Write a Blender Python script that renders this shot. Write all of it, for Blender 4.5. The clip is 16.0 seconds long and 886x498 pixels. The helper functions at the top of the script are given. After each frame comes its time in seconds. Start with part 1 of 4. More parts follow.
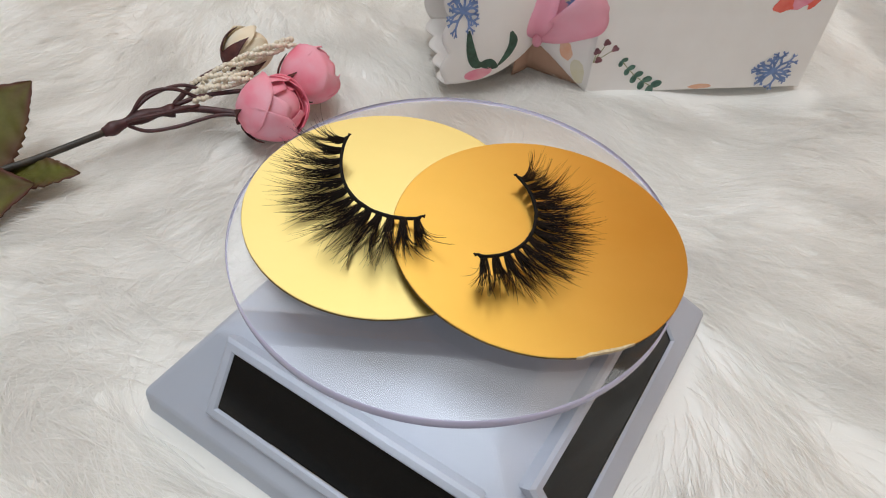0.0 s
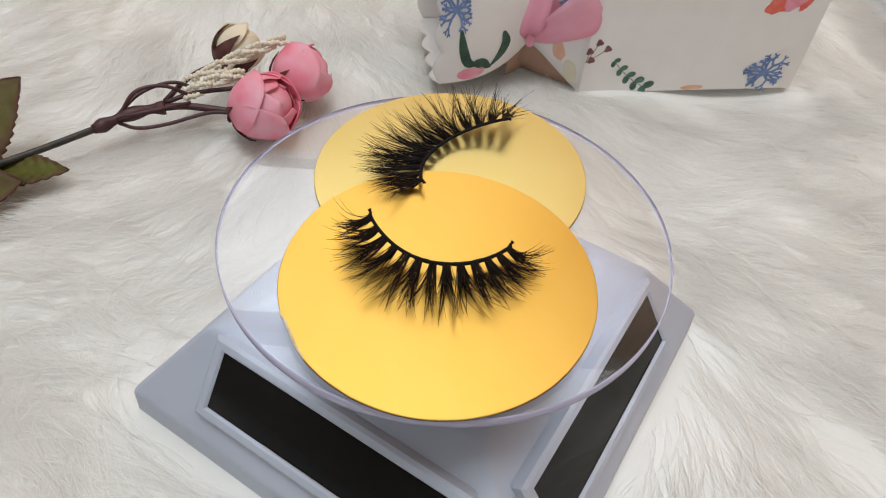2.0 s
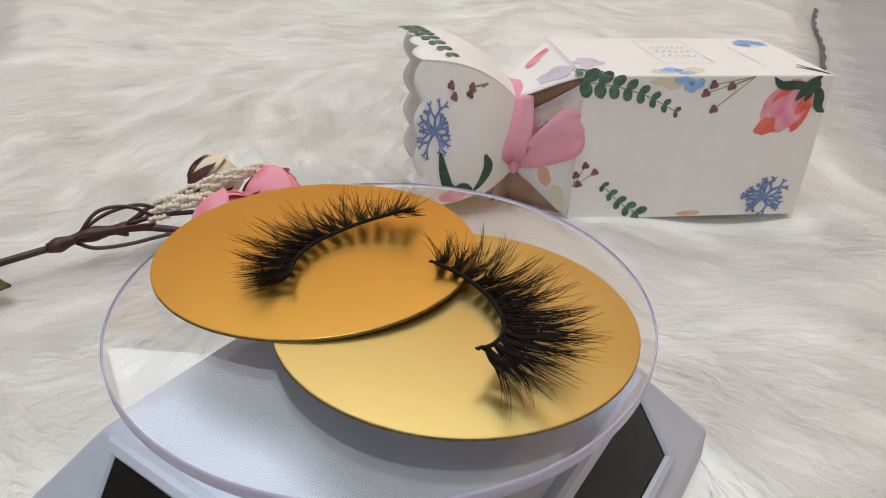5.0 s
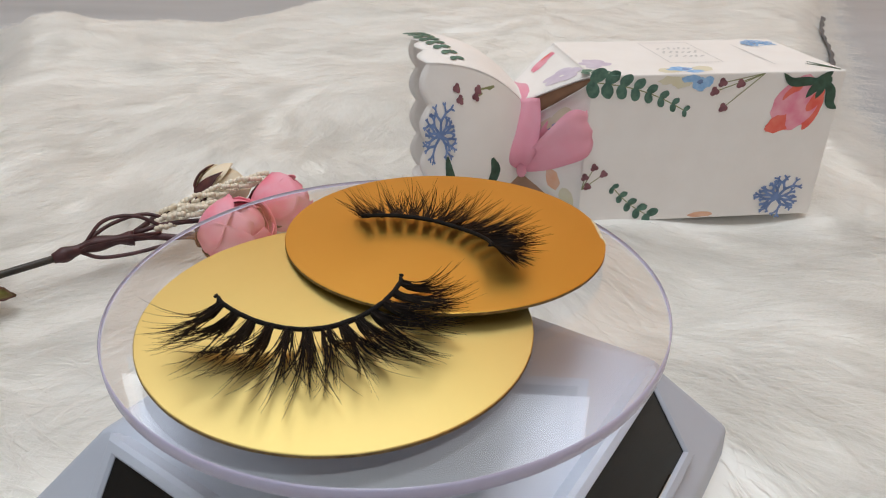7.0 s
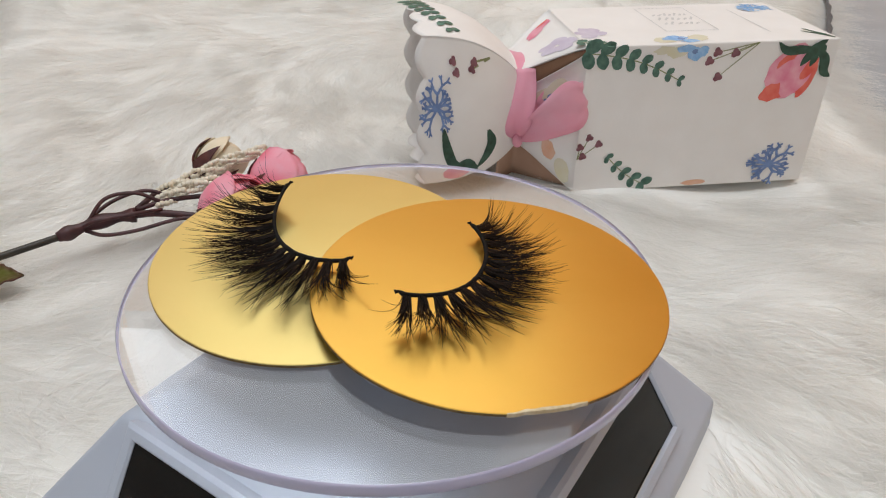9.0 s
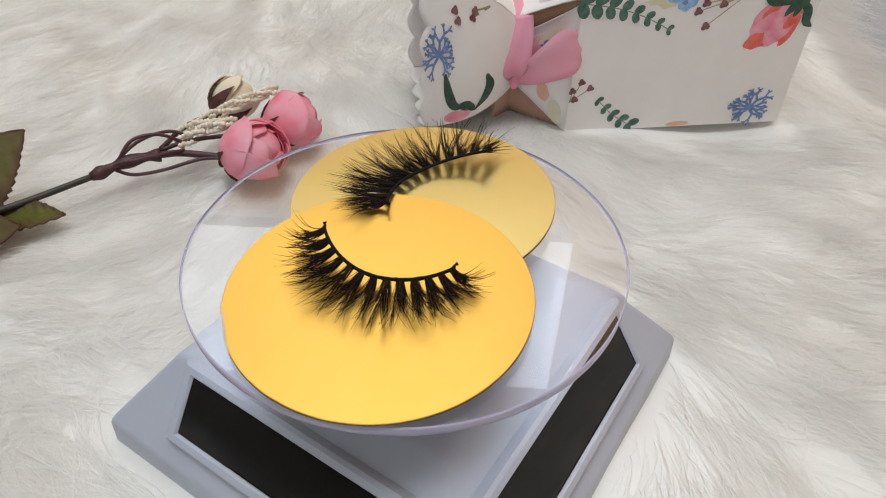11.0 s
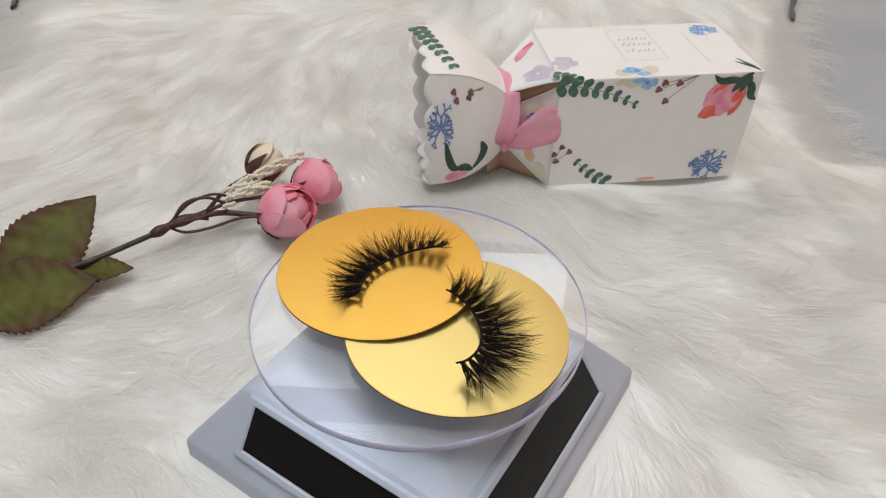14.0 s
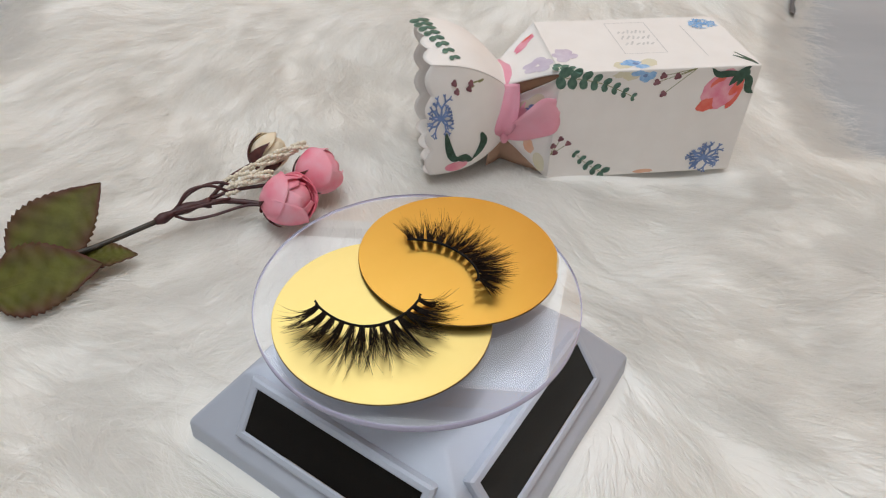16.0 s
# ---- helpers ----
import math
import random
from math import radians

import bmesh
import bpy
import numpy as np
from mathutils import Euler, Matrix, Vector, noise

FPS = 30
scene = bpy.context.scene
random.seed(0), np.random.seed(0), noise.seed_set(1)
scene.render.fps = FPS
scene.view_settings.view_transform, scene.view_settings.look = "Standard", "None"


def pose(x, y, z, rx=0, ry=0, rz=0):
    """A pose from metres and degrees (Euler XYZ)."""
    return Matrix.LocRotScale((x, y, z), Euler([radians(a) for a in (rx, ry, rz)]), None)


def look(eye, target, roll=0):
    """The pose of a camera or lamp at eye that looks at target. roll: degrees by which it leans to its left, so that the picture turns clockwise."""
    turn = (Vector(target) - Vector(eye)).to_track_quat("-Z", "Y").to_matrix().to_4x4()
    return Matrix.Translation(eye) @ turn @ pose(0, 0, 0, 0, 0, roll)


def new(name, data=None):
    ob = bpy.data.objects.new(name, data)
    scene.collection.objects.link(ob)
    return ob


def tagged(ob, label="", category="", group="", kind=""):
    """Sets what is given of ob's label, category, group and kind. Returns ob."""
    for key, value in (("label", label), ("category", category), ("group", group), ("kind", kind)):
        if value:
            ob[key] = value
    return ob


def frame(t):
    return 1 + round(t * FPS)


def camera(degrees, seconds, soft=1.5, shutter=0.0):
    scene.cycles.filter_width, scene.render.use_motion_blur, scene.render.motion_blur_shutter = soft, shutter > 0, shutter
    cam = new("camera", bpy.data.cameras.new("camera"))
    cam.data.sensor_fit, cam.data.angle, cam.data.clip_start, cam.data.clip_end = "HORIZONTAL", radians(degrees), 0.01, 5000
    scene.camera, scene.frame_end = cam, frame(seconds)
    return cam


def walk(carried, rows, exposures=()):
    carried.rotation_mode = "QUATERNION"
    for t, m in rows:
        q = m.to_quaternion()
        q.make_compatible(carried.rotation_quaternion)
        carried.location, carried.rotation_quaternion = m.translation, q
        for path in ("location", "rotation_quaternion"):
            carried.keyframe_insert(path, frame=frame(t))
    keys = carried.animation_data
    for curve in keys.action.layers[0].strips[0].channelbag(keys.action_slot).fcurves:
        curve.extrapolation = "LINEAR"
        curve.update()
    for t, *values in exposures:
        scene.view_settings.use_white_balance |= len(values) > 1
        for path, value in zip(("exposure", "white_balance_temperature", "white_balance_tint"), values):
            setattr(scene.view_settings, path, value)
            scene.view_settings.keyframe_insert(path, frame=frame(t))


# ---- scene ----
cam = camera(64.68, 16.0, soft=1.0)
PATH = [
    (0, (-0.0021, -0.1021, 0.0973), (-0.0021, 0.0374, -0.0460), 4.10),
    (0.5, (-0.0020, -0.1019, 0.0965), (-0.0009, 0.0378, -0.0466), 4.49),
    (1, (-0.0020, -0.1020, 0.0952), (-0.0007, 0.0374, -0.0483), 4.82),
    (1.5, (-0.0017, -0.1023, 0.0962), (0.0004, 0.0374, -0.0470), 5.06),
    (2, (-0.0021, -0.1020, 0.0966), (0.0002, 0.0378, -0.0465), 5.02),
    (2.5, (-0.0032, -0.1021, 0.0957), (-0.0014, 0.0385, -0.0465), 4.80),
    (3, (-0.0032, -0.1019, 0.0957), (-0.0010, 0.0401, -0.0451), 4.67),
    (3.5, (-0.0032, -0.1012, 0.0968), (-0.0020, 0.0431, -0.0417), 4.18),
    (4, (0.0002, -0.1024, 0.0915), (-0.0009, 0.0508, -0.0370), 2.66),
    (4.5, (0.0111, -0.1031, 0.0783), (0.0024, 0.0635, -0.0320), 1.07),
    (4.7, (0.0137, -0.0996, 0.0691), (0.0053, 0.0723, -0.0327), 2.02),
    (7, (0.0154, -0.0995, 0.0595), (0.0032, 0.0767, -0.0343), 0.38),
    (7.5, (0.0154, -0.1002, 0.0603), (0.0032, 0.0761, -0.0332), 0.30),
    (8, (0.0158, -0.1009, 0.0612), (0.0034, 0.0754, -0.0324), 0.30),
    (8.5, (0.0159, -0.1008, 0.0615), (0.0044, 0.0731, -0.0366), 0.61),
    (9, (0.0143, -0.0996, 0.0679), (0.0042, 0.0696, -0.0383), 0.05),
    (9.2, (0.0141, -0.0990, 0.0715), (0.0078, 0.0635, -0.0449), 1.42),
    (11.3, (0.0116, -0.1109, 0.1039), (0.0049, 0.0396, -0.0278), 1.29),
    (11.5, (0.0110, -0.1125, 0.1125), (0.0051, 0.0371, -0.0200), 1.30),
    (12, (0.0084, -0.1232, 0.1249), (0.0064, 0.0239, -0.0106), 2.33),
    (12.5, (0.0103, -0.1284, 0.1339), (0.0073, 0.0188, -0.0014), 1.88),
    (13, (0.0113, -0.1312, 0.1331), (0.0079, 0.0172, -0.0009), 1.42),
    (13.5, (0.0101, -0.1339, 0.1334), (0.0064, 0.0157, 0.0006), 1.76),
    (14, (0.0122, -0.1346, 0.1331), (0.0054, 0.0183, 0.0044), 0.93),
    (14.5, (0.0128, -0.1365, 0.1336), (0.0067, 0.0161, 0.0045), 1.34),
    (15, (0.0140, -0.1384, 0.1355), (0.0071, 0.0145, 0.0068), 1.17),
    (15.5, (0.0143, -0.1389, 0.1337), (0.0075, 0.0133, 0.0041), 1.21),
    (16, (0.0128, -0.1389, 0.1344), (0.0060, 0.0128, 0.0043), 1.35),
]
walk(cam, [(t, look(eye, target, roll)) for t, eye, target, roll in PATH], [(0, 0.0), (11.3, 0.0), (16, -0.07)])

# the plate's turn in degrees, every half second
SPIN = [-0.0, -19.7, -39.5, -59.2, -79.5, -99.8, -120.1, -140.4, -160.5, -180.7, -201.4, -222.1, -242.8, -263.5, -284.2, -304.3, -324.5, -344.7, -364.9, -385.7, -406.5, -427.3, -448.1, -468.9, -489.5, -510.2, -530.7, -551.2, -571.7, -592.1, -613.1, -634.1, -655.1]

# a phone's shallow focus
cam.data.dof.use_dof = True
cam.data.dof.focus_distance = 0.150
cam.data.dof.aperture_fstop = 82.0

# ---- world, lights, exposure ----
world = bpy.data.worlds.new("world")
scene.world = world
world.use_nodes = True
world.node_tree.nodes["Background"].inputs[0].default_value = (0.55, 0.62, 0.7, 1)
world.node_tree.nodes["Background"].inputs[1].default_value = 0.3


def area_lamp(name, m, sx, sy, watts, colour):
    d = bpy.data.lights.new(name, "AREA")
    d.shape, d.size, d.size_y, d.energy, d.color = "RECTANGLE", sx, sy, watts, colour
    o = new(name, d)
    o.matrix_world = m
    return o


# x, y, width, depth and watts of the ceiling panels
CEILING_PANELS = ((-0.05, -0.20, 0.9, 0.9, 30), (-0.15, 1.15, 2.2, 1.1, 11))
# the ceiling panels, daylight in the north window, and an added south fill
for lx, ly, lsx, lsy, watts in CEILING_PANELS:
    area_lamp("ceiling_lamp_light", pose(lx, ly, 2.43), lsx, lsy, watts, (0.88, 0.945, 1.0))
area_lamp("window_light", pose(-0.45, 1.86, 1.975, -90, 0, 0), 1.7, 0.85, 8.8, (0.90, 0.95, 1.0))
# added fill with no known source: lifts the sides that face south
area_lamp("south_fill_light", pose(0.0, -1.86, 1.55, 90, 0, 0), 2.6, 1.7, 9, (0.88, 0.95, 1.0))


# ---- materials ----
def material(name, colour, rough=0.5, metal=0.0, **more):
    m = bpy.data.materials.new(name)
    m.use_nodes = True
    b = m.node_tree.nodes["Principled BSDF"]
    b.inputs["Base Color"].default_value = (*colour, 1)
    b.inputs["Roughness"].default_value = rough
    b.inputs["Metallic"].default_value = metal
    for key, value in more.items():
        b.inputs[key.replace("_", " ")].default_value = value
    return m


def vary(m, scale, low, high, detail=4.0, stretch=(1, 1, 1), bump=0.0, bump_scale=0.0, rough=None):
    """Mottle a material between two colours, with a fine relief."""
    t = m.node_tree
    b = t.nodes["Principled BSDF"]
    co = t.nodes.new("ShaderNodeTexCoord")
    mp = t.nodes.new("ShaderNodeMapping")
    mp.inputs["Scale"].default_value = stretch
    t.links.new(co.outputs["Object"], mp.inputs["Vector"])
    n = t.nodes.new("ShaderNodeTexNoise")
    n.inputs["Scale"].default_value, n.inputs["Detail"].default_value = scale, detail
    t.links.new(mp.outputs["Vector"], n.inputs["Vector"])
    r = t.nodes.new("ShaderNodeValToRGB")
    r.color_ramp.elements[0].position, r.color_ramp.elements[1].position = 0.3, 0.7
    r.color_ramp.elements[0].color, r.color_ramp.elements[1].color = (*low, 1), (*high, 1)
    t.links.new(n.outputs["Fac"], r.inputs["Fac"])
    t.links.new(r.outputs["Color"], b.inputs["Base Color"])
    if rough:
        q = t.nodes.new("ShaderNodeMapRange")
        q.inputs["To Min"].default_value, q.inputs["To Max"].default_value = rough
        t.links.new(n.outputs["Fac"], q.inputs["Value"])
        t.links.new(q.outputs["Result"], b.inputs["Roughness"])
    if bump:
        n2 = t.nodes.new("ShaderNodeTexNoise")
        n2.inputs["Scale"].default_value, n2.inputs["Detail"].default_value = bump_scale, 5.0
        t.links.new(mp.outputs["Vector"], n2.inputs["Vector"])
        k = t.nodes.new("ShaderNodeBump")
        k.inputs["Strength"].default_value, k.inputs["Distance"].default_value = bump, 0.0004
        t.links.new(n2.outputs["Fac"], k.inputs["Height"])
        t.links.new(k.outputs["Normal"], b.inputs["Normal"])
    return m


def island_vary(m, low, high):
    """Colour that differs from strand to strand."""
    t = m.node_tree
    g = t.nodes.new("ShaderNodeNewGeometry")
    r = t.nodes.new("ShaderNodeValToRGB")
    r.color_ramp.elements[0].color, r.color_ramp.elements[1].color = (*low, 1), (*high, 1)
    t.links.new(g.outputs["Random Per Island"], r.inputs["Fac"])
    t.links.new(r.outputs["Color"], t.nodes["Principled BSDF"].inputs["Base Color"])
    return m


def clear_acrylic(name, tint):
    """Clear cast acrylic."""
    return material(name, tint, 0.0, 0.0, IOR=1.49, Transmission_Weight=1.0)


# orange tint of unseen walls, so the gold cards reflect a warm tone
WALL_WARM = vary(material("warm_reflection_wall", (0.5, 0.34, 0.22), 0.8), 3, (0.86, 0.475, 0.195), (0.90, 0.515, 0.225), bump=0.2, bump_scale=120)
WALL = vary(material("wall_paint", (0.6, 0.58, 0.55), 0.8), 3, (0.48, 0.47, 0.455), (0.54, 0.53, 0.515), bump=0.2, bump_scale=120)
CEIL = vary(material("ceiling_paint", (0.8, 0.8, 0.79), 0.9), 3, (0.77, 0.77, 0.76), (0.82, 0.82, 0.81))
TABLE = vary(material("table_laminate", (0.42, 0.44, 0.47), 0.45), 6, (0.36, 0.39, 0.42), (0.43, 0.46, 0.49), stretch=(1, 4, 1), bump=0.1, bump_scale=300)
WHITE_PLASTIC = vary(material("white_plastic", (0.62, 0.66, 0.74), 0.38, Subsurface_Weight=0.0), 40, (0.425, 0.455, 0.535), (0.465, 0.497, 0.57), rough=(0.50, 0.58))
SOLAR = vary(material("solar_cell", (0.012, 0.011, 0.010), 0.07, Specular_IOR_Level=0.24), 14, (0.003, 0.003, 0.003), (0.010, 0.009, 0.008), stretch=(1, 1, 8))
SOLAR_EDGE = material("cell_edge_foil", (0.7, 0.7, 0.7), 0.25, 1.0)
ACRYLIC = clear_acrylic("clear_acrylic", (0.99, 0.99, 1.0))
ACRYLIC_EDGE = clear_acrylic("acrylic_edge", (0.71, 0.68, 0.91))
ACRYLIC_EDGE.node_tree.nodes["Principled BSDF"].inputs["Roughness"].default_value = 0.2
ACRYLIC_EDGE.node_tree.nodes["Principled BSDF"].inputs["Transmission Weight"].default_value = 0.42
GOLD_PALE = vary(material("pale_gold_foil", (0.85, 0.68, 0.28), 0.36, 1.0), 30, (0.75, 0.59, 0.215), (0.79, 0.62, 0.24), stretch=(1, 2, 1), bump=0.03, bump_scale=300, rough=(0.29, 0.36))
GOLD_WARM = vary(material("warm_gold_foil", (0.88, 0.55, 0.11), 0.38, 1.0), 30, (0.775, 0.455, 0.088), (0.815, 0.485, 0.104), stretch=(1, 2, 1), bump=0.03, bump_scale=300, rough=(0.29, 0.36))
CARD_EDGE = vary(material("card_edge", (0.16, 0.10, 0.03), 0.7), 900, (0.10, 0.06, 0.02), (0.26, 0.17, 0.06))
BOARD = vary(material("torn_board", (0.7, 0.6, 0.42), 0.85), 900, (0.55, 0.42, 0.22), (0.80, 0.70, 0.50), bump=0.5, bump_scale=2500)
CARD_BACK = vary(material("grey_card_back", (0.30, 0.29, 0.28), 0.8), 300, (0.27, 0.26, 0.25), (0.33, 0.32, 0.31))
LASH = island_vary(material("black_fibre", (0.01, 0.008, 0.007), 0.55, Specular_IOR_Level=0.15), (0.003, 0.002, 0.002), (0.030, 0.016, 0.010))
LASH_BAND = vary(material("black_lash_band", (0.006, 0.005, 0.005), 0.7, Specular_IOR_Level=0.15), 800, (0.004, 0.004, 0.004), (0.012, 0.010, 0.010))
FUR_SKIN = vary(material("rug_underfur", (0.74, 0.72, 0.68), 0.95), 22, (0.78, 0.76, 0.71), (0.86, 0.85, 0.82), bump=0.6, bump_scale=260)
FUR = island_vary(material("white_fur", (0.85, 0.84, 0.82), 0.65), (0.81, 0.786, 0.74), (0.91, 0.898, 0.878))


def let_through(m, share, colour):
    """Some of the light passes through the strands."""
    t = m.node_tree
    b, out = t.nodes["Principled BSDF"], t.nodes["Material Output"]
    tl = t.nodes.new("ShaderNodeBsdfTranslucent")
    tl.inputs[0].default_value = (*colour, 1)
    mix = t.nodes.new("ShaderNodeMixShader")
    mix.inputs[0].default_value = share
    t.links.new(b.outputs[0], mix.inputs[1])
    t.links.new(tl.outputs[0], mix.inputs[2])
    t.links.new(mix.outputs[0], out.inputs[0])


def sheer(m, share):
    """An open weave that shows some of what lies behind."""
    t = m.node_tree
    out = t.nodes["Material Output"]
    full = out.inputs[0].links[0].from_socket
    tr = t.nodes.new("ShaderNodeBsdfTransparent")
    mix = t.nodes.new("ShaderNodeMixShader")
    mix.inputs[0].default_value = share
    t.links.new(full, mix.inputs[1])
    t.links.new(tr.outputs[0], mix.inputs[2])
    t.links.new(mix.outputs[0], out.inputs[0])


let_through(FUR, 0.45, (0.93, 0.91, 0.885))
HEM = vary(material("grey_binding", (0.10, 0.105, 0.115), 0.9), 300, (0.10, 0.105, 0.115), (0.22, 0.225, 0.24))
PAPER = vary(material("white_card_paper", (0.80, 0.775, 0.75), 0.62), 90, (0.85, 0.81, 0.775), (0.88, 0.845, 0.815), bump=0.1, bump_scale=900)
# the warm dim light inside the paper folds, put into a brown
FOLD_BROWN = vary(material("dim_fold_brown", (0.62, 0.50, 0.42), 0.8), 60, (0.20, 0.10, 0.055), (0.30, 0.17, 0.10))
KRAFT = vary(material("kraft_inside", (0.48, 0.30, 0.20), 0.85), 70, (0.44, 0.265, 0.18), (0.52, 0.33, 0.235), bump=0.15, bump_scale=900)
RIBBON = vary(material("pink_satin", (0.90, 0.30, 0.42), 0.4, Specular_IOR_Level=0.4), 60, (1.0, 0.42, 0.55), (1.0, 0.63, 0.73), bump=0.1, bump_scale=700)
let_through(RIBBON, 0.3, (1.0, 0.50, 0.62))
sheer(RIBBON, 0.16)


def ink(name, low, high, scale=350):
    return vary(material(name, low, 0.6), scale, low, high)


INK_GREEN = ink("ink_green", (0.035, 0.09, 0.065), (0.12, 0.24, 0.18))
INK_DARK = ink("ink_dark_green", (0.02, 0.05, 0.03), (0.05, 0.12, 0.08))
INK_BLUE = ink("ink_blue", (0.10, 0.16, 0.34), (0.22, 0.32, 0.58))
INK_SKY = ink("ink_sky_blue", (0.16, 0.38, 0.72), (0.42, 0.62, 0.85))
INK_PLUM = ink("ink_plum", (0.15, 0.05, 0.065), (0.30, 0.13, 0.15))
INK_PINK = ink("ink_pink", (0.80, 0.22, 0.32), (0.88, 0.42, 0.50), 220)
INK_RED = ink("ink_coral_red", (0.78, 0.10, 0.07), (0.85, 0.22, 0.16), 220)
INK_OLIVE = ink("ink_olive", (0.22, 0.24, 0.10), (0.34, 0.34, 0.18))
INK_CREAM = ink("ink_cream", (0.72, 0.66, 0.46), (0.74, 0.70, 0.58), 160)
INK_PEACH = ink("ink_peach", (0.75, 0.40, 0.25), (0.78, 0.55, 0.42), 160)
INK_LILAC = ink("ink_lilac", (0.55, 0.46, 0.58), (0.70, 0.64, 0.72), 160)
INK_GREY = ink("ink_grey", (0.60, 0.58, 0.56), (0.72, 0.70, 0.68))
PETAL = vary(material("pink_petal", (0.86, 0.27, 0.38), 0.55, Specular_IOR_Level=0.25), 110, (1.0, 0.22, 0.32), (1.0, 0.53, 0.62), bump=0.25, bump_scale=500)
PETAL_CREAM = vary(material("cream_petal", (0.80, 0.68, 0.48), 0.6), 110, (0.88, 0.72, 0.50), (0.92, 0.84, 0.68), bump=0.25, bump_scale=500)
let_through(PETAL, 0.2, (1.0, 0.40, 0.50))
let_through(PETAL_CREAM, 0.12, (0.9, 0.8, 0.62))
SEPAL = vary(material("dark_red_sepal", (0.09, 0.02, 0.02), 0.6), 300, (0.05, 0.012, 0.014), (0.14, 0.04, 0.03))
STEM = vary(material("dark_stem", (0.035, 0.03, 0.022), 0.5), 200, (0.02, 0.018, 0.014), (0.06, 0.045, 0.03), bump=0.2, bump_scale=900)
STEM_RED = vary(material("maroon_stem", (0.06, 0.015, 0.018), 0.5), 250, (0.035, 0.010, 0.012), (0.09, 0.025, 0.025), bump=0.2, bump_scale=900)
PEARL = vary(material("cream_bead", (0.72, 0.66, 0.52), 0.5), 500, (0.74, 0.64, 0.48), (0.88, 0.82, 0.70))


def leaf_material():
    """Olive cloth that turns reddish towards the rim and tip, by the leaf's own dye."""
    m = vary(material("leaf_fabric", (0.10, 0.11, 0.03), 0.6, Specular_IOR_Level=0.25), 130, (0.066, 0.060, 0.008), (0.116, 0.120, 0.016), bump=0.4, bump_scale=420)
    t = m.node_tree
    b = t.nodes["Principled BSDF"]
    green = b.inputs["Base Color"].links[0].from_socket
    dye = t.nodes.new("ShaderNodeAttribute")
    dye.attribute_name = "rim_dye"
    mix = t.nodes.new("ShaderNodeMixRGB")
    mix.inputs[2].default_value = (0.085, 0.030, 0.020, 1)
    t.links.new(dye.outputs["Fac"], mix.inputs[0])
    t.links.new(green, mix.inputs[1])
    t.links.new(mix.outputs[0], b.inputs["Base Color"])
    return m


LEAF = leaf_material()


# ---- mesh tools ----
def mesh_of(name, verts, faces, mat, smooth=True):
    me = bpy.data.meshes.new(name)
    me.from_pydata([tuple(v) for v in verts], [], faces)
    me.materials.append(mat)
    if smooth:
        me.polygons.foreach_set("use_smooth", [True] * len(me.polygons))
    me.update()
    return me


def part(name, bm, mat, parent, label="", smooth=False):
    me = bpy.data.meshes.new(name)
    bm.to_mesh(me)
    bm.free()
    for m in mat if isinstance(mat, (list, tuple)) else [mat]:
        me.materials.append(m)
    if smooth:
        me.polygons.foreach_set("use_smooth", [True] * len(me.polygons))
    o = new(name, me)
    o.parent = parent
    return tagged(o, label)


def mesh_part(name, verts, faces, mat, parent, label="", smooth=True):
    o = new(name, mesh_of(name, verts, faces, mat, smooth))
    o.parent = parent
    return tagged(o, label)


def box_bm(sx, sy, sz, m=Matrix(), bevel=0.0, seg=2):
    bm = bmesh.new()
    bmesh.ops.create_cube(bm, size=1)
    bmesh.ops.scale(bm, vec=(sx, sy, sz), verts=bm.verts)
    if bevel:
        bmesh.ops.bevel(bm, geom=bm.edges[:], offset=bevel, segments=seg, affect="EDGES", profile=0.5)
    bmesh.ops.transform(bm, matrix=m, verts=bm.verts)
    return bm


def tube(points, radii, sides=8, cap=True):
    """Verts and faces of a round tube through points."""
    pts = [Vector(p) for p in points]
    verts, faces = [], []
    side = None
    for i, p in enumerate(pts):
        d = (pts[min(i + 1, len(pts) - 1)] - pts[max(i - 1, 0)]).normalized()
        if side is None:
            side = d.orthogonal().normalized()
        side = (side - d * side.dot(d)).normalized()
        up = d.cross(side)
        r = radii[i] if isinstance(radii, (list, tuple)) else radii
        for k in range(sides):
            a = 2 * math.pi * k / sides
            verts.append(p + r * (math.cos(a) * side + math.sin(a) * up))
    for i in range(len(pts) - 1):
        for k in range(sides):
            a, b = i * sides + k, i * sides + (k + 1) % sides
            faces.append((a, b, b + sides, a + sides))
    if cap:
        faces.append(tuple(range(sides - 1, -1, -1)))
        n = (len(pts) - 1) * sides
        faces.append(tuple(range(n, n + sides)))
    return verts, faces


def smooth_line(points, n):
    """Catmull-Rom through points, n steps a span."""
    p = [Vector(q) for q in points]
    p = [2 * p[0] - p[1]] + p + [2 * p[-1] - p[-2]]
    out = []
    for i in range(1, len(p) - 2):
        for k in range(n):
            t = k / n
            out.append(0.5 * (2 * p[i] + (p[i + 1] - p[i - 1]) * t + (2 * p[i - 1] - 5 * p[i] + 4 * p[i + 1] - p[i + 2]) * t * t + (3 * p[i] - p[i - 1] - 3 * p[i + 1] + p[i + 2]) * t**3))
    out.append(p[-2])
    return out


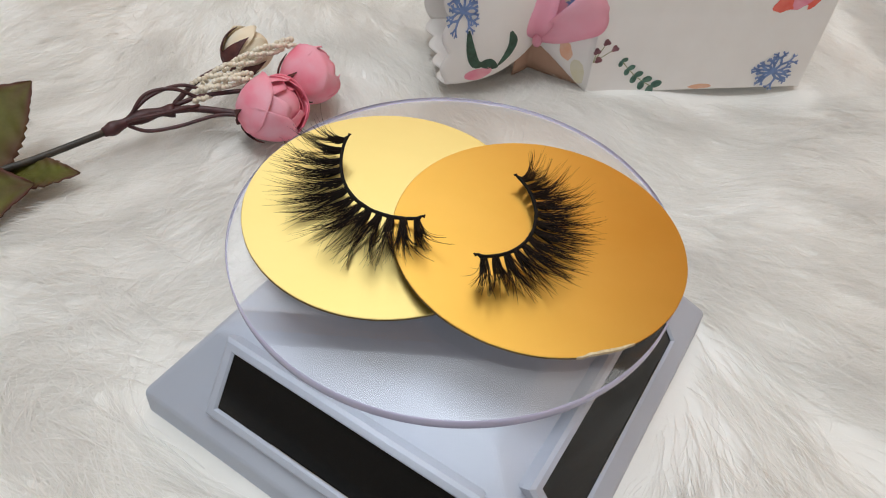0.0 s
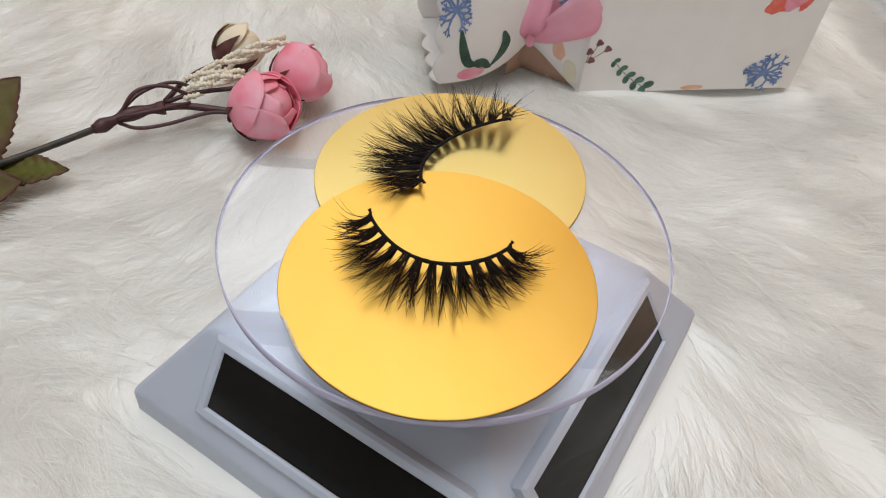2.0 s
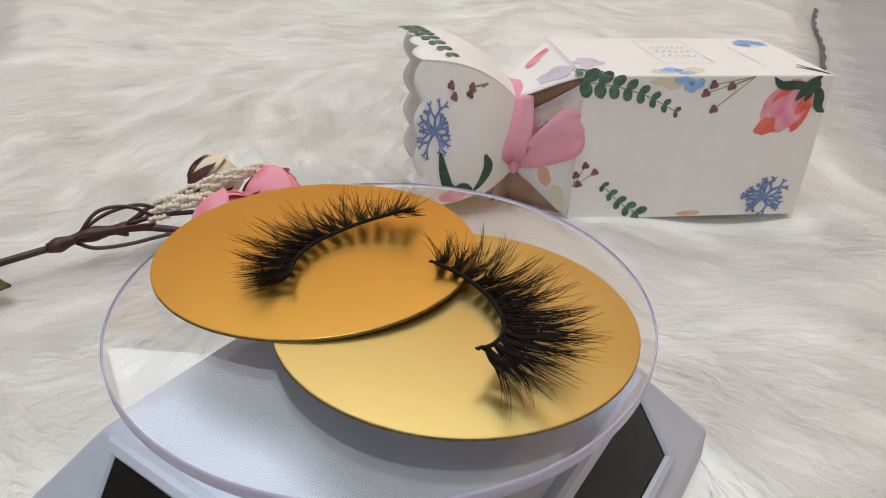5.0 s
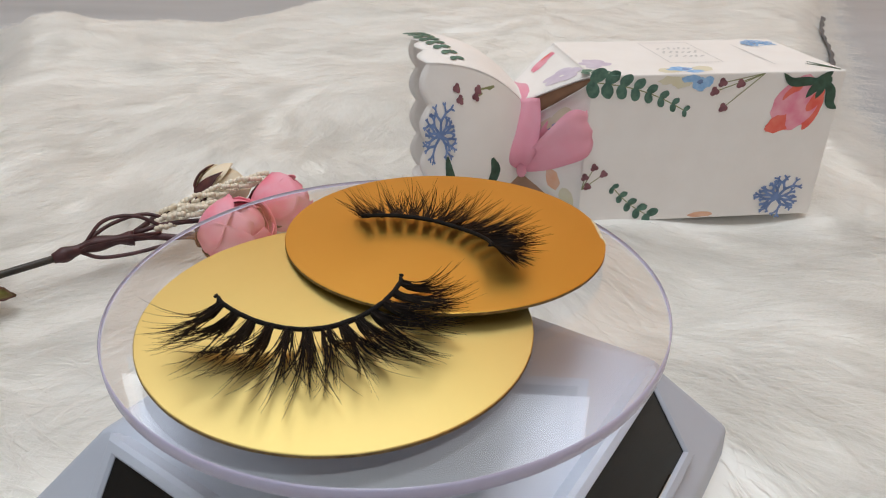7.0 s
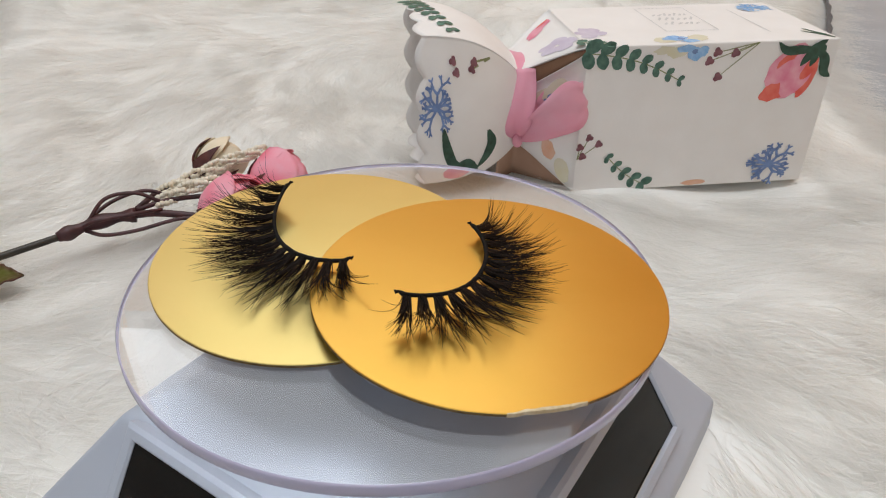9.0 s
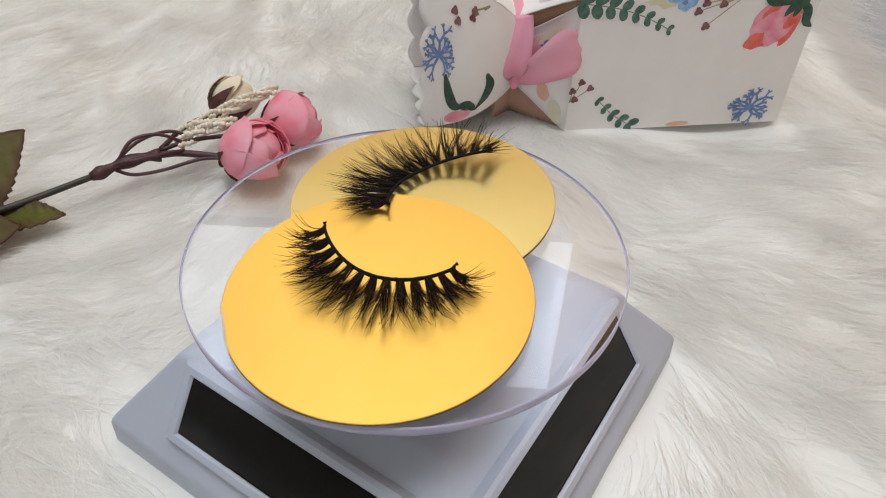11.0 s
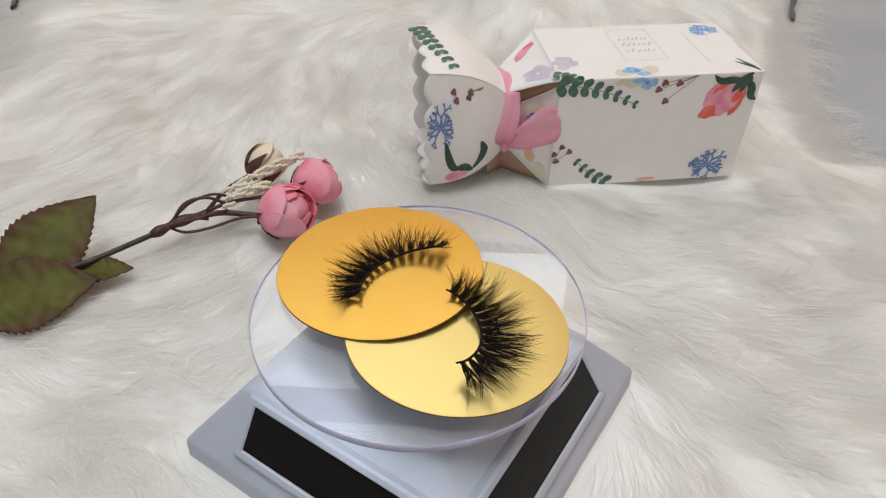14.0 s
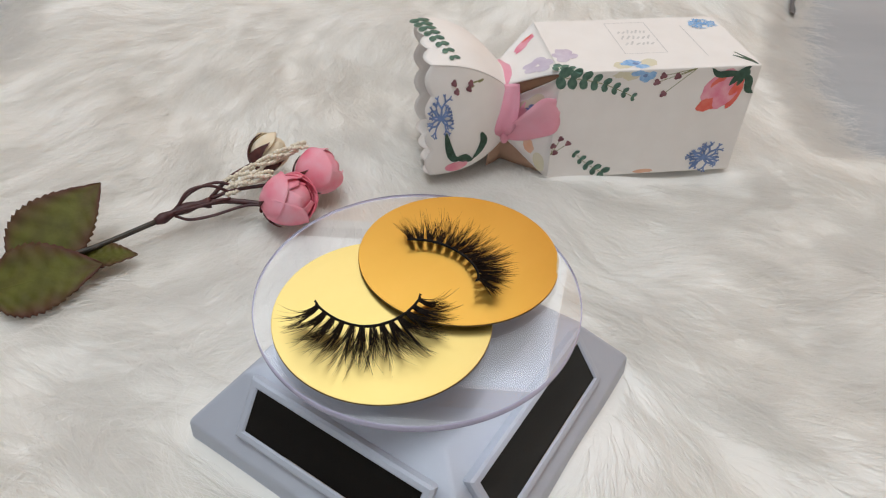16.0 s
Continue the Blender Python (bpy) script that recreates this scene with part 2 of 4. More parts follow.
# ---- room ----
def room():
    for name, sx, sy, sz, x, y, z in (
        ("wall_south", 4.0, 0.1, 1.45, 0, -1.95, -0.125), ("wall_south_lintel", 4.0, 0.1, 0.15, 0, -1.95, 2.525),
        ("wall_south_pier", 0.65, 0.1, 1.85, -1.675, -1.95, 1.525), ("wall_south_pier", 0.65, 0.1, 1.85, 1.675, -1.95, 1.525), ("wall_east", 0.1, 3.9, 3.4, 2.05, 0.0, 0.85), ("wall_west", 0.1, 3.9, 3.4, -2.05, 0.0, 0.85),
        ("wall_north", 4.0, 0.1, 2.35, 0, 1.95, 0.325), ("wall_north_lintel", 4.0, 0.1, 0.15, 0, 1.95, 2.525),
        ("wall_north_pier", 0.7, 0.1, 0.95, -1.65, 1.95, 1.975), ("wall_north_pier", 1.6, 0.1, 0.95, 1.2, 1.95, 1.975),
    ):
        warm = "south" not in name and "west" not in name
        o = part(name, box_bm(sx, sy, sz, pose(x, y, z)), WALL_WARM if warm else WALL, None)
        tagged(o, "plain unseen room wall, tinted orange to warm the gold's reflections" if warm else "plain off-white painted room wall", "wall", kind="structure")
    o = part("ceiling", box_bm(4.2, 4.1, 0.1, pose(0, 0, 2.65)), CEIL, None)
    tagged(o, "plain white ceiling", "ceiling", kind="structure")
    o = part("floor", box_bm(4.2, 4.1, 0.1, pose(0, 0, -0.9)), WALL, None)
    tagged(o, "plain pale room floor", "floor", kind="structure")
    # the south opening is added to hold the fill light
    for name, wx, y, z, hw, h in (("window_1", -0.45, 1.95, 1.5, 0.85, 0.95), ("window_2", 0.0, -1.95, 0.6, 1.325, 1.85)):
        w = tagged(new(name), "tall bright unseen window opening in the room wall", "window", kind="structure")
        w.location = (wx, y, z)
        for x, zz, sx, sz in ((-hw, h / 2, 0.05, h), (hw, h / 2, 0.05, h), (0, 0.025, 2 * hw - 0.05, 0.05), (0, h - 0.025, 2 * hw - 0.05, 0.05)):
            part("window_frame", box_bm(sx, 0.07, sz, pose(x, 0, zz), 0.004), CEIL, w)


def table():
    e = tagged(new("table"), "pale blue-grey laminate table under the rug", "table")
    e.location = (0, 0.3, -0.8)
    part("tabletop", box_bm(1.9, 1.5, 0.03, pose(0, 0, 0.72), 0.003), TABLE, e)
    for x in (-0.88, 0.88):
        for y in (-0.68, 0.68):
            part("leg", box_bm(0.05, 0.05, 0.705, pose(x, y, 0.3525), 0.003), TABLE, e)


# ---- the fur rug ----
RUG_Z = -0.0505


def inside_rug(x, y):
    """Below 0 inside the rug's uneven outline."""
    n = 0.02 * np.sin(x * 23 + 1.0) + 0.015 * np.sin(y * 31 + x * 11)
    right = np.where(y > 0.166, x - 0.203 - 0.36 * np.maximum(0, y - 0.27), x - 0.46) + n * 0.12
    left = -x - 0.285 - 0.43 * np.maximum(0, y - 0.26) - 1.2 * np.maximum(0, 0.22 - y) + n * 0.3
    back = y - 0.667 - 0.43 * x + n
    front = -y - 0.22 + n
    return np.maximum.reduce([right, np.maximum(left, -x - 0.5), back, front])


def rug_height(x, y):
    h = RUG_Z + 0.0016 * np.sin(x * 61 + 2.1 * np.sin(y * 37)) + 0.0014 * np.sin(y * 53 + 1.7 * np.sin(x * 29 + 1)) - 0.001
    edge = np.clip(-inside_rug(x, y) / 0.05, 0, 1)
    far = np.clip((y - 0.22) / 0.2, 0, 1)
    h = h + 0.012 * far * (0.5 + 0.5 * np.sin(x * 14 + 2.0 + 0.8 * np.sin(y * 12)))
    return -0.064 + (h + 0.064) * np.maximum(edge, 0.02) ** 0.5


def rug():
    e = tagged(new("rug"), "white long-pile faux fur rug on the table", "rug")
    e.location = (0, 0, -0.065)
    n = 260
    xs, ys = np.meshgrid(np.linspace(-0.55, 0.5, n), np.linspace(-0.26, 0.92, n))
    f = inside_rug(xs, ys)
    z = rug_height(xs, ys) + 0.065
    verts = np.stack([xs, ys, z], -1).reshape(-1, 3)
    ok = (f < -0.006)
    faces = [(i * n + j, i * n + j + 1, (i + 1) * n + j + 1, (i + 1) * n + j) for i in range(n - 1) for j in range(n - 1)
             if ok[i, j] or ok[i + 1, j + 1] or ok[i, j + 1] or ok[i + 1, j]]
    o = mesh_part("backing", verts.tolist(), faces, FUR_SKIN, e)
    # the dark binding that shows at the back corners
    for name, side, lo, hi in (("hem", 1, 0.36, 0.62), ("hem", -1, 0.335, 0.37)):
        v, f = [], []
        for k in range(41):
            y = lo + (hi - lo) * k / 40
            a, b = 0.0, side * 0.5
            for _ in range(30):
                mid = (a + b) / 2
                if inside_rug(np.array(mid), np.array(y)) < 0:
                    a = mid
                else:
                    b = mid
            w = 0.0022 + 0.0008 * math.sin(k * 1.3)
            v += [(a - side * 0.002, y, 0.0100), (a + side * w, y, 0.0075), (a + side * w, y, 0.0015)]
        for k in range(40):
            for j in range(2):
                f.append((3 * k + j, 3 * k + j + 1, 3 * k + j + 4, 3 * k + j + 3))
        mesh_part(name, v, f, HEM, e, "dark grey cloth binding")
    # the pile: clumps of tapered strands that lie over one another
    rng = np.random.default_rng(5)
    clumps, fringe = 9800, 3000
    cx, cy = [], []
    while len(cx) < clumps:
        x, y = rng.uniform(-0.42, 0.42), rng.uniform(-0.14, 0.88)
        if rng.uniform() > (1.0 if y < 0.3 else 0.6) or inside_rug(np.array(x), np.array(y)) > -0.002:
            continue
        cx.append(x), cy.append(y)
    # a thicker fringe where the back edges show
    while len(cx) < clumps + fringe:
        x, y = rng.uniform(-0.42, 0.42), rng.uniform(0.14, 0.80)
        if -0.024 < inside_rug(np.array(x), np.array(y)) < -0.003:
            cx.append(x), cy.append(y)
    clumps += fringe
    cx, cy = np.array(cx), np.array(cy)
    flow = -2.35 + 0.9 * np.sin(cx * 9 + 1.3 * np.sin(cy * 7)) + 0.6 * np.sin(cy * 13 + cx * 5) + rng.normal(0, 0.16, clumps)
    flow = flow + 0.9 / (1 + np.exp(-(cx - 0.07) * 60))
    step = 0.004
    near = inside_rug(cx, cy)
    gx, gy = inside_rug(cx + step, cy) - near, inside_rug(cx, cy + step) - near
    flow = np.where(near > -0.03, np.arctan2(gy, gx) + rng.normal(0, 0.35, clumps), flow)
    per = 18
    N = clumps * per
    x0 = np.repeat(cx, per) + rng.normal(0, 0.0034, N)
    y0 = np.repeat(cy, per) + rng.normal(0, 0.0034, N)
    ang = np.repeat(flow, per) + rng.normal(0, 0.16, N)
    ln = np.repeat(rng.uniform(0.022, 0.046, clumps), per) * rng.uniform(0.7, 1.1, N)
    ln = ln * np.repeat(np.where(near > -0.03, 0.85, 1.0), per)
    lift = np.repeat(rng.uniform(0.0006, 0.0032, clumps), per) * rng.uniform(0.5, 1.2, N)
    bend = np.repeat(rng.normal(0, 0.5, clumps), per) + rng.normal(0, 0.2, N)
    seg = 5
    s = np.linspace(0, 1, seg + 1)
    P = np.zeros((N, seg + 1, 3))
    a = ang[:, None] + bend[:, None] * s[None, :]
    P[:, :, 0] = x0[:, None] + ln[:, None] * s * np.cos(a)
    P[:, :, 1] = y0[:, None] + ln[:, None] * s * np.sin(a)
    P[:, :, 2] = rug_height(P[:, :, 0], P[:, :, 1]) + lift[:, None] * np.sin(np.pi * np.clip(s * 1.05, 0, 1)) ** 0.8 - 0.0004 * (s == 0) + 0.065
    # keep the pile out of the turntable's foot and the box
    c, q = math.cos(radians(14.76 - 45)), math.sin(radians(14.76 - 45))
    bu, bv = P[:, :, 0] * c + P[:, :, 1] * q, -P[:, :, 0] * q + P[:, :, 1] * c
    hit = (np.maximum(np.abs(bu), np.abs(bv)) < 0.0515).any(1)
    c, q = math.cos(radians(10.4)), math.sin(radians(10.4))
    du, dv = P[:, :, 0] - 0.0474, P[:, :, 1] - 0.1288
    bu, bv = du * c + dv * q, -du * q + dv * c
    hit |= ((bu > -0.002) & (bu < 0.0895) & (bv > -0.0015) & (bv < 0.0535)).any(1)
    P = P[~hit]
    N = len(P)
    w = rng.uniform(0.00005, 0.00011, N)[:, None] * (1 - s[None, :] ** 2 * 0.92)
    across = np.stack([-np.sin(a[~hit]), np.cos(a[~hit]), rng.normal(0, 0.5, N)[:, None] * np.ones(seg + 1)], -1)
    across /= np.linalg.norm(across, axis=-1, keepdims=True)
    V = np.stack([P - across * w[..., None], P + across * w[..., None]], 2).reshape(-1, 3)
    base = (np.arange(N) * (seg + 1) * 2)[:, None] + (np.arange(seg) * 2)[None, :]
    F = np.stack([base, base + 1, base + 3, base + 2], -1).reshape(-1, 4)
    me = bpy.data.meshes.new("fur")
    me.vertices.add(len(V))
    me.vertices.foreach_set("co", V.ravel().astype(np.float32))
    me.loops.add(F.size)
    me.loops.foreach_set("vertex_index", F.ravel().astype(np.int32))
    me.polygons.add(len(F))
    me.polygons.foreach_set("loop_start", (np.arange(len(F)) * 4).astype(np.int32))
    me.polygons.foreach_set("use_smooth", np.ones(len(F), bool))
    me.materials.append(FUR)
    me.update(calc_edges=True)
    o = new("fur", me)
    o.parent = e
    tagged(o, "long soft white fur strands", kind="stuff")


# ---- the solar turntable ----
BASE_TURN = 14.76 - 45


def turntable():
    e = tagged(new("turntable"), "white plastic solar display turntable with a clear round plate", "turntable")
    e.location = (0, 0, -0.062)
    up = 0.062
    a, ze, zt = 0.0501, -0.0441 + up, -0.0207 + up
    turn = pose(0, 0.0012, 0, 0, 0, BASE_TURN)
    bm = bmesh.new()
    tiers = []
    for h, z in ((a + 0.0008, 0.0), (a, ze), (0.0362, -0.0250 + up), (0.0278, zt)):
        tiers.append([bm.verts.new((sx * h, sy * h, z)) for sx, sy in ((1, -1), (1, 1), (-1, 1), (-1, -1))])
    for lo, hi in zip(tiers, tiers[1:]):
        for k in range(4):
            n = (k + 1) % 4
            bm.faces.new((lo[k], lo[n], hi[n], hi[k]))
    bm.faces.new(tiers[-1])
    bm.faces.new(tiers[0][::-1])
    bmesh.ops.recalc_face_normals(bm, faces=bm.faces[:])
    bmesh.ops.bevel(bm, geom=bm.edges[:], offset=0.0009, segments=3, affect="EDGES", profile=0.5)
    bmesh.ops.transform(bm, matrix=turn, verts=bm.verts)
    part("body", bm, WHITE_PLASTIC, e, smooth=False)
    # two sloped housings, each with its frame and a dark cell
    d1, z1, d2, z2, half = 0.0385, -0.0250 + up, 0.0460, -0.0362 + up, 0.0283
    slope = math.atan2(z1 - z2, d2 - d1)
    for k in (0, 3):
        m = turn @ pose(0, 0, 0, 0, 0, 90 * k)
        n = Vector((math.sin(slope), 0, math.cos(slope)))
        way = Vector((math.cos(slope), 0, -math.sin(slope)))
        p1, p2 = Vector((d1, 0, z1)), Vector((d2, 0, z2))
        rim = 0.0026
        top, low = p1 - way * rim, p2 + way * rim
        bm = bmesh.new()
        prof = [top - n * 0.0006, low - n * 0.0006, low - n * 0.0050, top - n * 0.0050]
        ends = [[bm.verts.new((p.x, y, p.z)) for p in prof] for y in (-half - rim, half + rim)]
        bm.faces.new(ends[0]), bm.faces.new(ends[1][::-1])
        for i in range(4):
            bm.faces.new((ends[0][i], ends[1][i], ends[1][(i + 1) % 4], ends[0][(i + 1) % 4]))
        bmesh.ops.recalc_face_normals(bm, faces=bm.faces[:])
        bmesh.ops.bevel(bm, geom=bm.edges[:], offset=0.0008, segments=2, affect="EDGES", profile=0.5)
        bmesh.ops.transform(bm, matrix=m, verts=bm.verts)
        housing = part("panel_housing", bm, WHITE_PLASTIC, e)
        mid = (p1 + p2) / 2
        turnm = Matrix.Translation(mid) @ Matrix.Rotation(slope, 4, "Y")
        long = (p2 - p1).length
        bm = bmesh.new()
        hx, hy = long / 2, half
        loops = []
        for grow, z in ((0.0, -0.0010), (0.0, 0.0004), (0.0005, 0.0009), (rim - 0.0006, 0.0009), (rim + 0.0002, 0.0003), (rim + 0.0002, -0.0014)):
            loops.append([bm.verts.new((sx * (hx + grow), sy * (hy + grow), z)) for sx, sy in ((1, -1), (1, 1), (-1, 1), (-1, -1))])
        for lo, hi in zip(loops, loops[1:]):
            for i in range(4):
                bm.faces.new((lo[i], hi[i], hi[(i + 1) % 4], lo[(i + 1) % 4]))
        bmesh.ops.recalc_face_normals(bm, faces=bm.faces[:])
        bmesh.ops.transform(bm, matrix=m @ turnm, verts=bm.verts)
        part("rim", bm, WHITE_PLASTIC, housing)
        bm = box_bm(long + 0.0002, 2 * half + 0.0002, 0.0008, m @ turnm @ pose(0, 0, -0.0002))
        cell = part("solar_panel", bm, SOLAR, housing, "dark glossy solar cell")
        bm = box_bm(0.00022, half * 1.2, 0.0002, m @ turnm @ pose(long / 2 - 0.0002, 0.004, 0.00035))
        part("foil_strip", bm, SOLAR_EDGE, cell)
    bm = bmesh.new()
    bmesh.ops.create_cone(bm, cap_ends=True, segments=32, radius1=0.008, radius2=0.0055, depth=0.0190)
    bmesh.ops.translate(bm, vec=(0, 0, up - 0.0022 - 0.0095), verts=bm.verts)
    part("spindle", bm, WHITE_PLASTIC, e)
    # the clear plate
    bm = bmesh.new()
    prof = [(0.0, 0.0), (0.0447, 0.0), (0.045, -0.0003), (0.045, -0.0019), (0.0447, -0.0022), (0.0, -0.0022)]
    seg = 160
    ring = [[bm.verts.new((r * math.cos(2 * math.pi * k / seg), r * math.sin(2 * math.pi * k / seg), z)) for k in range(seg)] for r, z in prof[1:5]]
    for i in range(3):
        for k in range(seg):
            f = bm.faces.new((ring[i][k], ring[i + 1][k], ring[i + 1][(k + 1) % seg], ring[i][(k + 1) % seg]))
            f.material_index = 1
            f.smooth = True
    bm.faces.new(ring[0])
    bm.faces.new(ring[3][::-1])
    bmesh.ops.recalc_face_normals(bm, faces=bm.faces[:])
    plate = part("plate", bm, [ACRYLIC, ACRYLIC_EDGE], e, "clear acrylic disc with a violet edge")
    plate.visible_shadow = False
    plate.location = (0, 0, up)
    return plate


# ---- gold cards and lashes, in the plate's own turning space ----
CARDS = {
    "pale": (Vector((-0.0140, 0.0025, 0.0018)), (-0.005, 0.04)),
    "warm": (Vector((0.0165, -0.0040, 0.0024)), (-0.035, 0.008)),
}


def card_frame(which):
    c, (tx, ty) = CARDS[which]
    n = Vector((-tx, -ty, 1)).normalized()
    x = Vector((1, 0, tx)).normalized()
    y = n.cross(x)
    return Matrix(((x.x, y.x, n.x, c.x), (x.y, y.y, n.y, c.y), (x.z, y.z, n.z, c.z), (0, 0, 0, 1)))


def gold_card(which, mat, label):
    e = tagged(new("gold_card"), label, "card", "round gold cards")
    seg, r, th = 144, 0.0288, 0.0006
    rng = random.Random(which)
    bm = bmesh.new()
    rad = [r + rng.uniform(-0.00002, 0.00002) for k in range(seg)]
    if which == "warm":
        for k in range(114, 121):
            rad[k] -= 0.0004 * rng.random()
    def loop(z, dr):
        return [bm.verts.new(((rad[k] + dr) * math.cos(2 * math.pi * k / seg), (rad[k] + dr) * math.sin(2 * math.pi * k / seg), z)) for k in range(seg)]
    top, a, b, bot = loop(0.0, -0.00012), loop(-0.00010, 0), loop(-th + 0.00005, 0), loop(-th, -0.00005)
    bm.faces.new(top).material_index = 0
    for i, (lo, hi) in enumerate(((top, a), (a, b), (b, bot))):
        for k in range(seg):
            f = bm.faces.new((lo[k], hi[k], hi[(k + 1) % seg], lo[(k + 1) % seg]))
            f.material_index = 0 if i == 0 else 1
    bm.faces.new(bot[::-1]).material_index = 2
    bmesh.ops.recalc_face_normals(bm, faces=bm.faces[:])
    part("foil_face", bm, [mat, CARD_EDGE, CARD_BACK], e)
    if which == "warm":
        # the foil is torn off the board along a short stretch of the rim
        v, f = [], []
        for k in range(112, 122):
            a = 2 * math.pi * k / seg
            inner = rad[k] - 0.00012 - 0.00045 * math.sin(math.pi * (k - 112) / 9) * rng.uniform(0.6, 1.0)
            for q, z in ((inner, 0.00004), (rad[k] + 0.00006, 0.00004), (rad[k] + 0.00006, -th)):
                v.append((q * math.cos(a), q * math.sin(a), z))
        for k in range(9):
            for j in range(2):
                f.append((3 * k + j, 3 * k + j + 1, 3 * k + j + 4, 3 * k + j + 3))
        mesh_part("torn_edge", v, f, BOARD, e, "pale torn board edge", False)
    c, (tx, ty) = CARDS[which]
    bm = bmesh.new()
    bmesh.ops.create_cone(bm, cap_ends=True, segments=20, radius1=0.004, radius2=0.004, depth=c.z - th)
    bmesh.ops.translate(bm, vec=(0, 0, -th - (c.z - th) / 2), verts=bm.verts)
    part("foam_pad", bm, CARD_BACK, e)
    return e


def eyelash(which, end_a, end_b, seed, label):
    """A strip lash: a curved band, ends raised, with clustered fibres that fan outwards. Built in its card's space."""
    e = tagged(new("false_eyelash"), label, "eyelash", "strip lashes")
    inv = card_frame(which).inverted()
    A, B = inv @ Vector(end_a), inv @ Vector(end_b)
    rng = random.Random(seed)
    mid, chord = (A + B) / 2, (B - A)
    ln = Vector((chord.x, chord.y, 0)).length
    ex = Vector((chord.x, chord.y, 0)).normalized()
    ey = Vector((-ex.y, ex.x, 0))      # towards the hollow side
    sag = 0.0066
    R = ((ln / 2) ** 2 + sag**2) / (2 * sag)
    half = math.asin(ln / 2 / R)
    centre = Vector((mid.x, mid.y, 0)) + ey * (R - sag)

    def at(s):
        """Place on the band and the way outwards, s from -1 to 1."""
        g = half * s
        way = ex * math.sin(g) - ey * math.cos(g)
        p = centre + way * R
        low = 0.0020
        end = (A.z if s < 0 else B.z)
        p.z = low + (end - low) * abs(s) ** 1.7
        return p, way

    pts = [at(-1 + 2 * k / 60)[0] for k in range(61)]
    pts = [pts[0] + ey * 0.0006 + Vector((0, 0, 0.0003))] + pts + [pts[-1] + ey * 0.0006 + Vector((0, 0, 0.0003))]
    rad = [0.00034 + 0.00012 * math.sin(3.1 * k) ** 2 * rng.random() + (0.00008 if k in (1, 61) else 0) for k in range(63)]
    rad[0] = rad[-1] = 0.00024
    v, f = tube(pts, rad, 7)
    band = mesh_part("band", v, f, LASH_BAND, e, "thin black thread band")
    for tip, side in ((pts[0], -1), (pts[-1], 1)):
        v, f = tube([tip, tip + ex * side * 0.0004 + ey * 0.0003, tip + ey * 0.0007 + ex * side * 0.0001], [0.00022, 0.00030, 0.00016], 6)
        mesh_part("band_end", v, f, LASH_BAND, band)
    V, F = [], []
    mine, upper = card_frame(which), card_frame("warm")
    to_upper = upper.inverted() @ mine

    def floor_at(p):
        """The lowest a fibre may lie: its own card, or the card that laps over it."""
        if which == "warm":
            return 0.00025
        q = to_upper @ Vector((p.x, p.y, 0))
        near = max(0.0, min(1.0, (0.0325 - math.hypot(q.x, q.y)) / 0.0040))
        return 0.00025 + near * near * (3 - 2 * near) * max(0.0, -q.z + 0.0003)

    def hair(root, way, tip, z0, ztip, r):
        """One tapered fibre that leaves the band along way and bends to its tip."""
        n = 7
        ctrl = root + way * ((tip - root).length * 0.55)
        line = []
        for i in range(n + 1):
            t = i / n
            p = root * (1 - t) ** 2 + ctrl * (2 * t * (1 - t)) + tip * t**2
            z = z0 + (ztip - z0) * t**1.4 - 0.0009 * math.sin(math.pi * t)
            p.z = max(floor_at(p) + 0.0005 * t, z)
            line.append(p)
        base = len(V)
        v, f = tube(line, [r * (1 - 0.82 * (i / n) ** 2.6) for i in range(n + 1)], 3, False)
        V.extend(v)
        F.extend(tuple(base + i for i in q) for q in f)

    def swing(way, a):
        ca, sa = math.cos(a), math.sin(a)
        return Vector((way.x * ca - way.y * sa, way.x * sa + way.y * ca, 0))

    clusters = 13
    longest = 0.0139 if which == "warm" else 0.0164
    for c in range(clusters):
        sc = -0.97 + 1.94 * c / (clusters - 1)
        short = sc < 0 if which == "warm" else sc > 0
        reach = longest * (1 - ((0.50, 0.42) if which == "warm" else (0.42, 0.36))[0 if short else 1] * abs(sc) ** 2.4)
        # pointed locks: fibres from the whole root that gather towards one tip
        locks = 7 if sc > 0.45 else 6
        for k in range(locks):
            spread = (k + 0.5) / locks * 2 - 1
            p, way = at(sc)
            lean = sc * half * 0.30 + 0.40 * spread + rng.gauss(0, 0.06)
            size = reach * rng.choice((1.0, 1.0, 0.94, 0.86, 0.72)) * rng.uniform(0.90, 1.06)
            rise = p.z * 0.34 + (0.0040 if which == "warm" else 0.0056) * rng.random() ** 1.6
            tip = Vector((p.x, p.y, 0)) + swing(way, lean + 0.10 * sc) * size
            for i in range(5):
                s0 = max(-1, min(1, sc + 0.042 * rng.uniform(-1, 1)))
                q, out = at(s0)
                root = Vector((q.x, q.y, 0))
                end = root.lerp(tip, rng.uniform(0.72, 1.04)) + Vector((rng.gauss(0, 0.00032), rng.gauss(0, 0.00032), 0))
                hair(root, swing(out, lean * 0.45), end, q.z + rng.uniform(-0.0002, 0.0003), rise + rng.gauss(0, 0.0004), rng.uniform(0.00006, 0.000095))
        # loose single fibres past the locks
        for i in range(9):
            s0 = max(-1, min(1, sc + 0.05 * rng.uniform(-1, 1)))
            q, out = at(s0)
            root = Vector((q.x, q.y, 0))
            lean = s0 * half * 0.3 + rng.gauss(0, 0.24)
            end = root + swing(out, lean + 0.10 * s0) * (reach * rng.uniform(0.70, 1.03))
            hair(root, swing(out, lean * 0.4), end, q.z, q.z * 0.6 + 0.0052 * rng.random() ** 1.4, rng.uniform(0.000045, 0.00007))
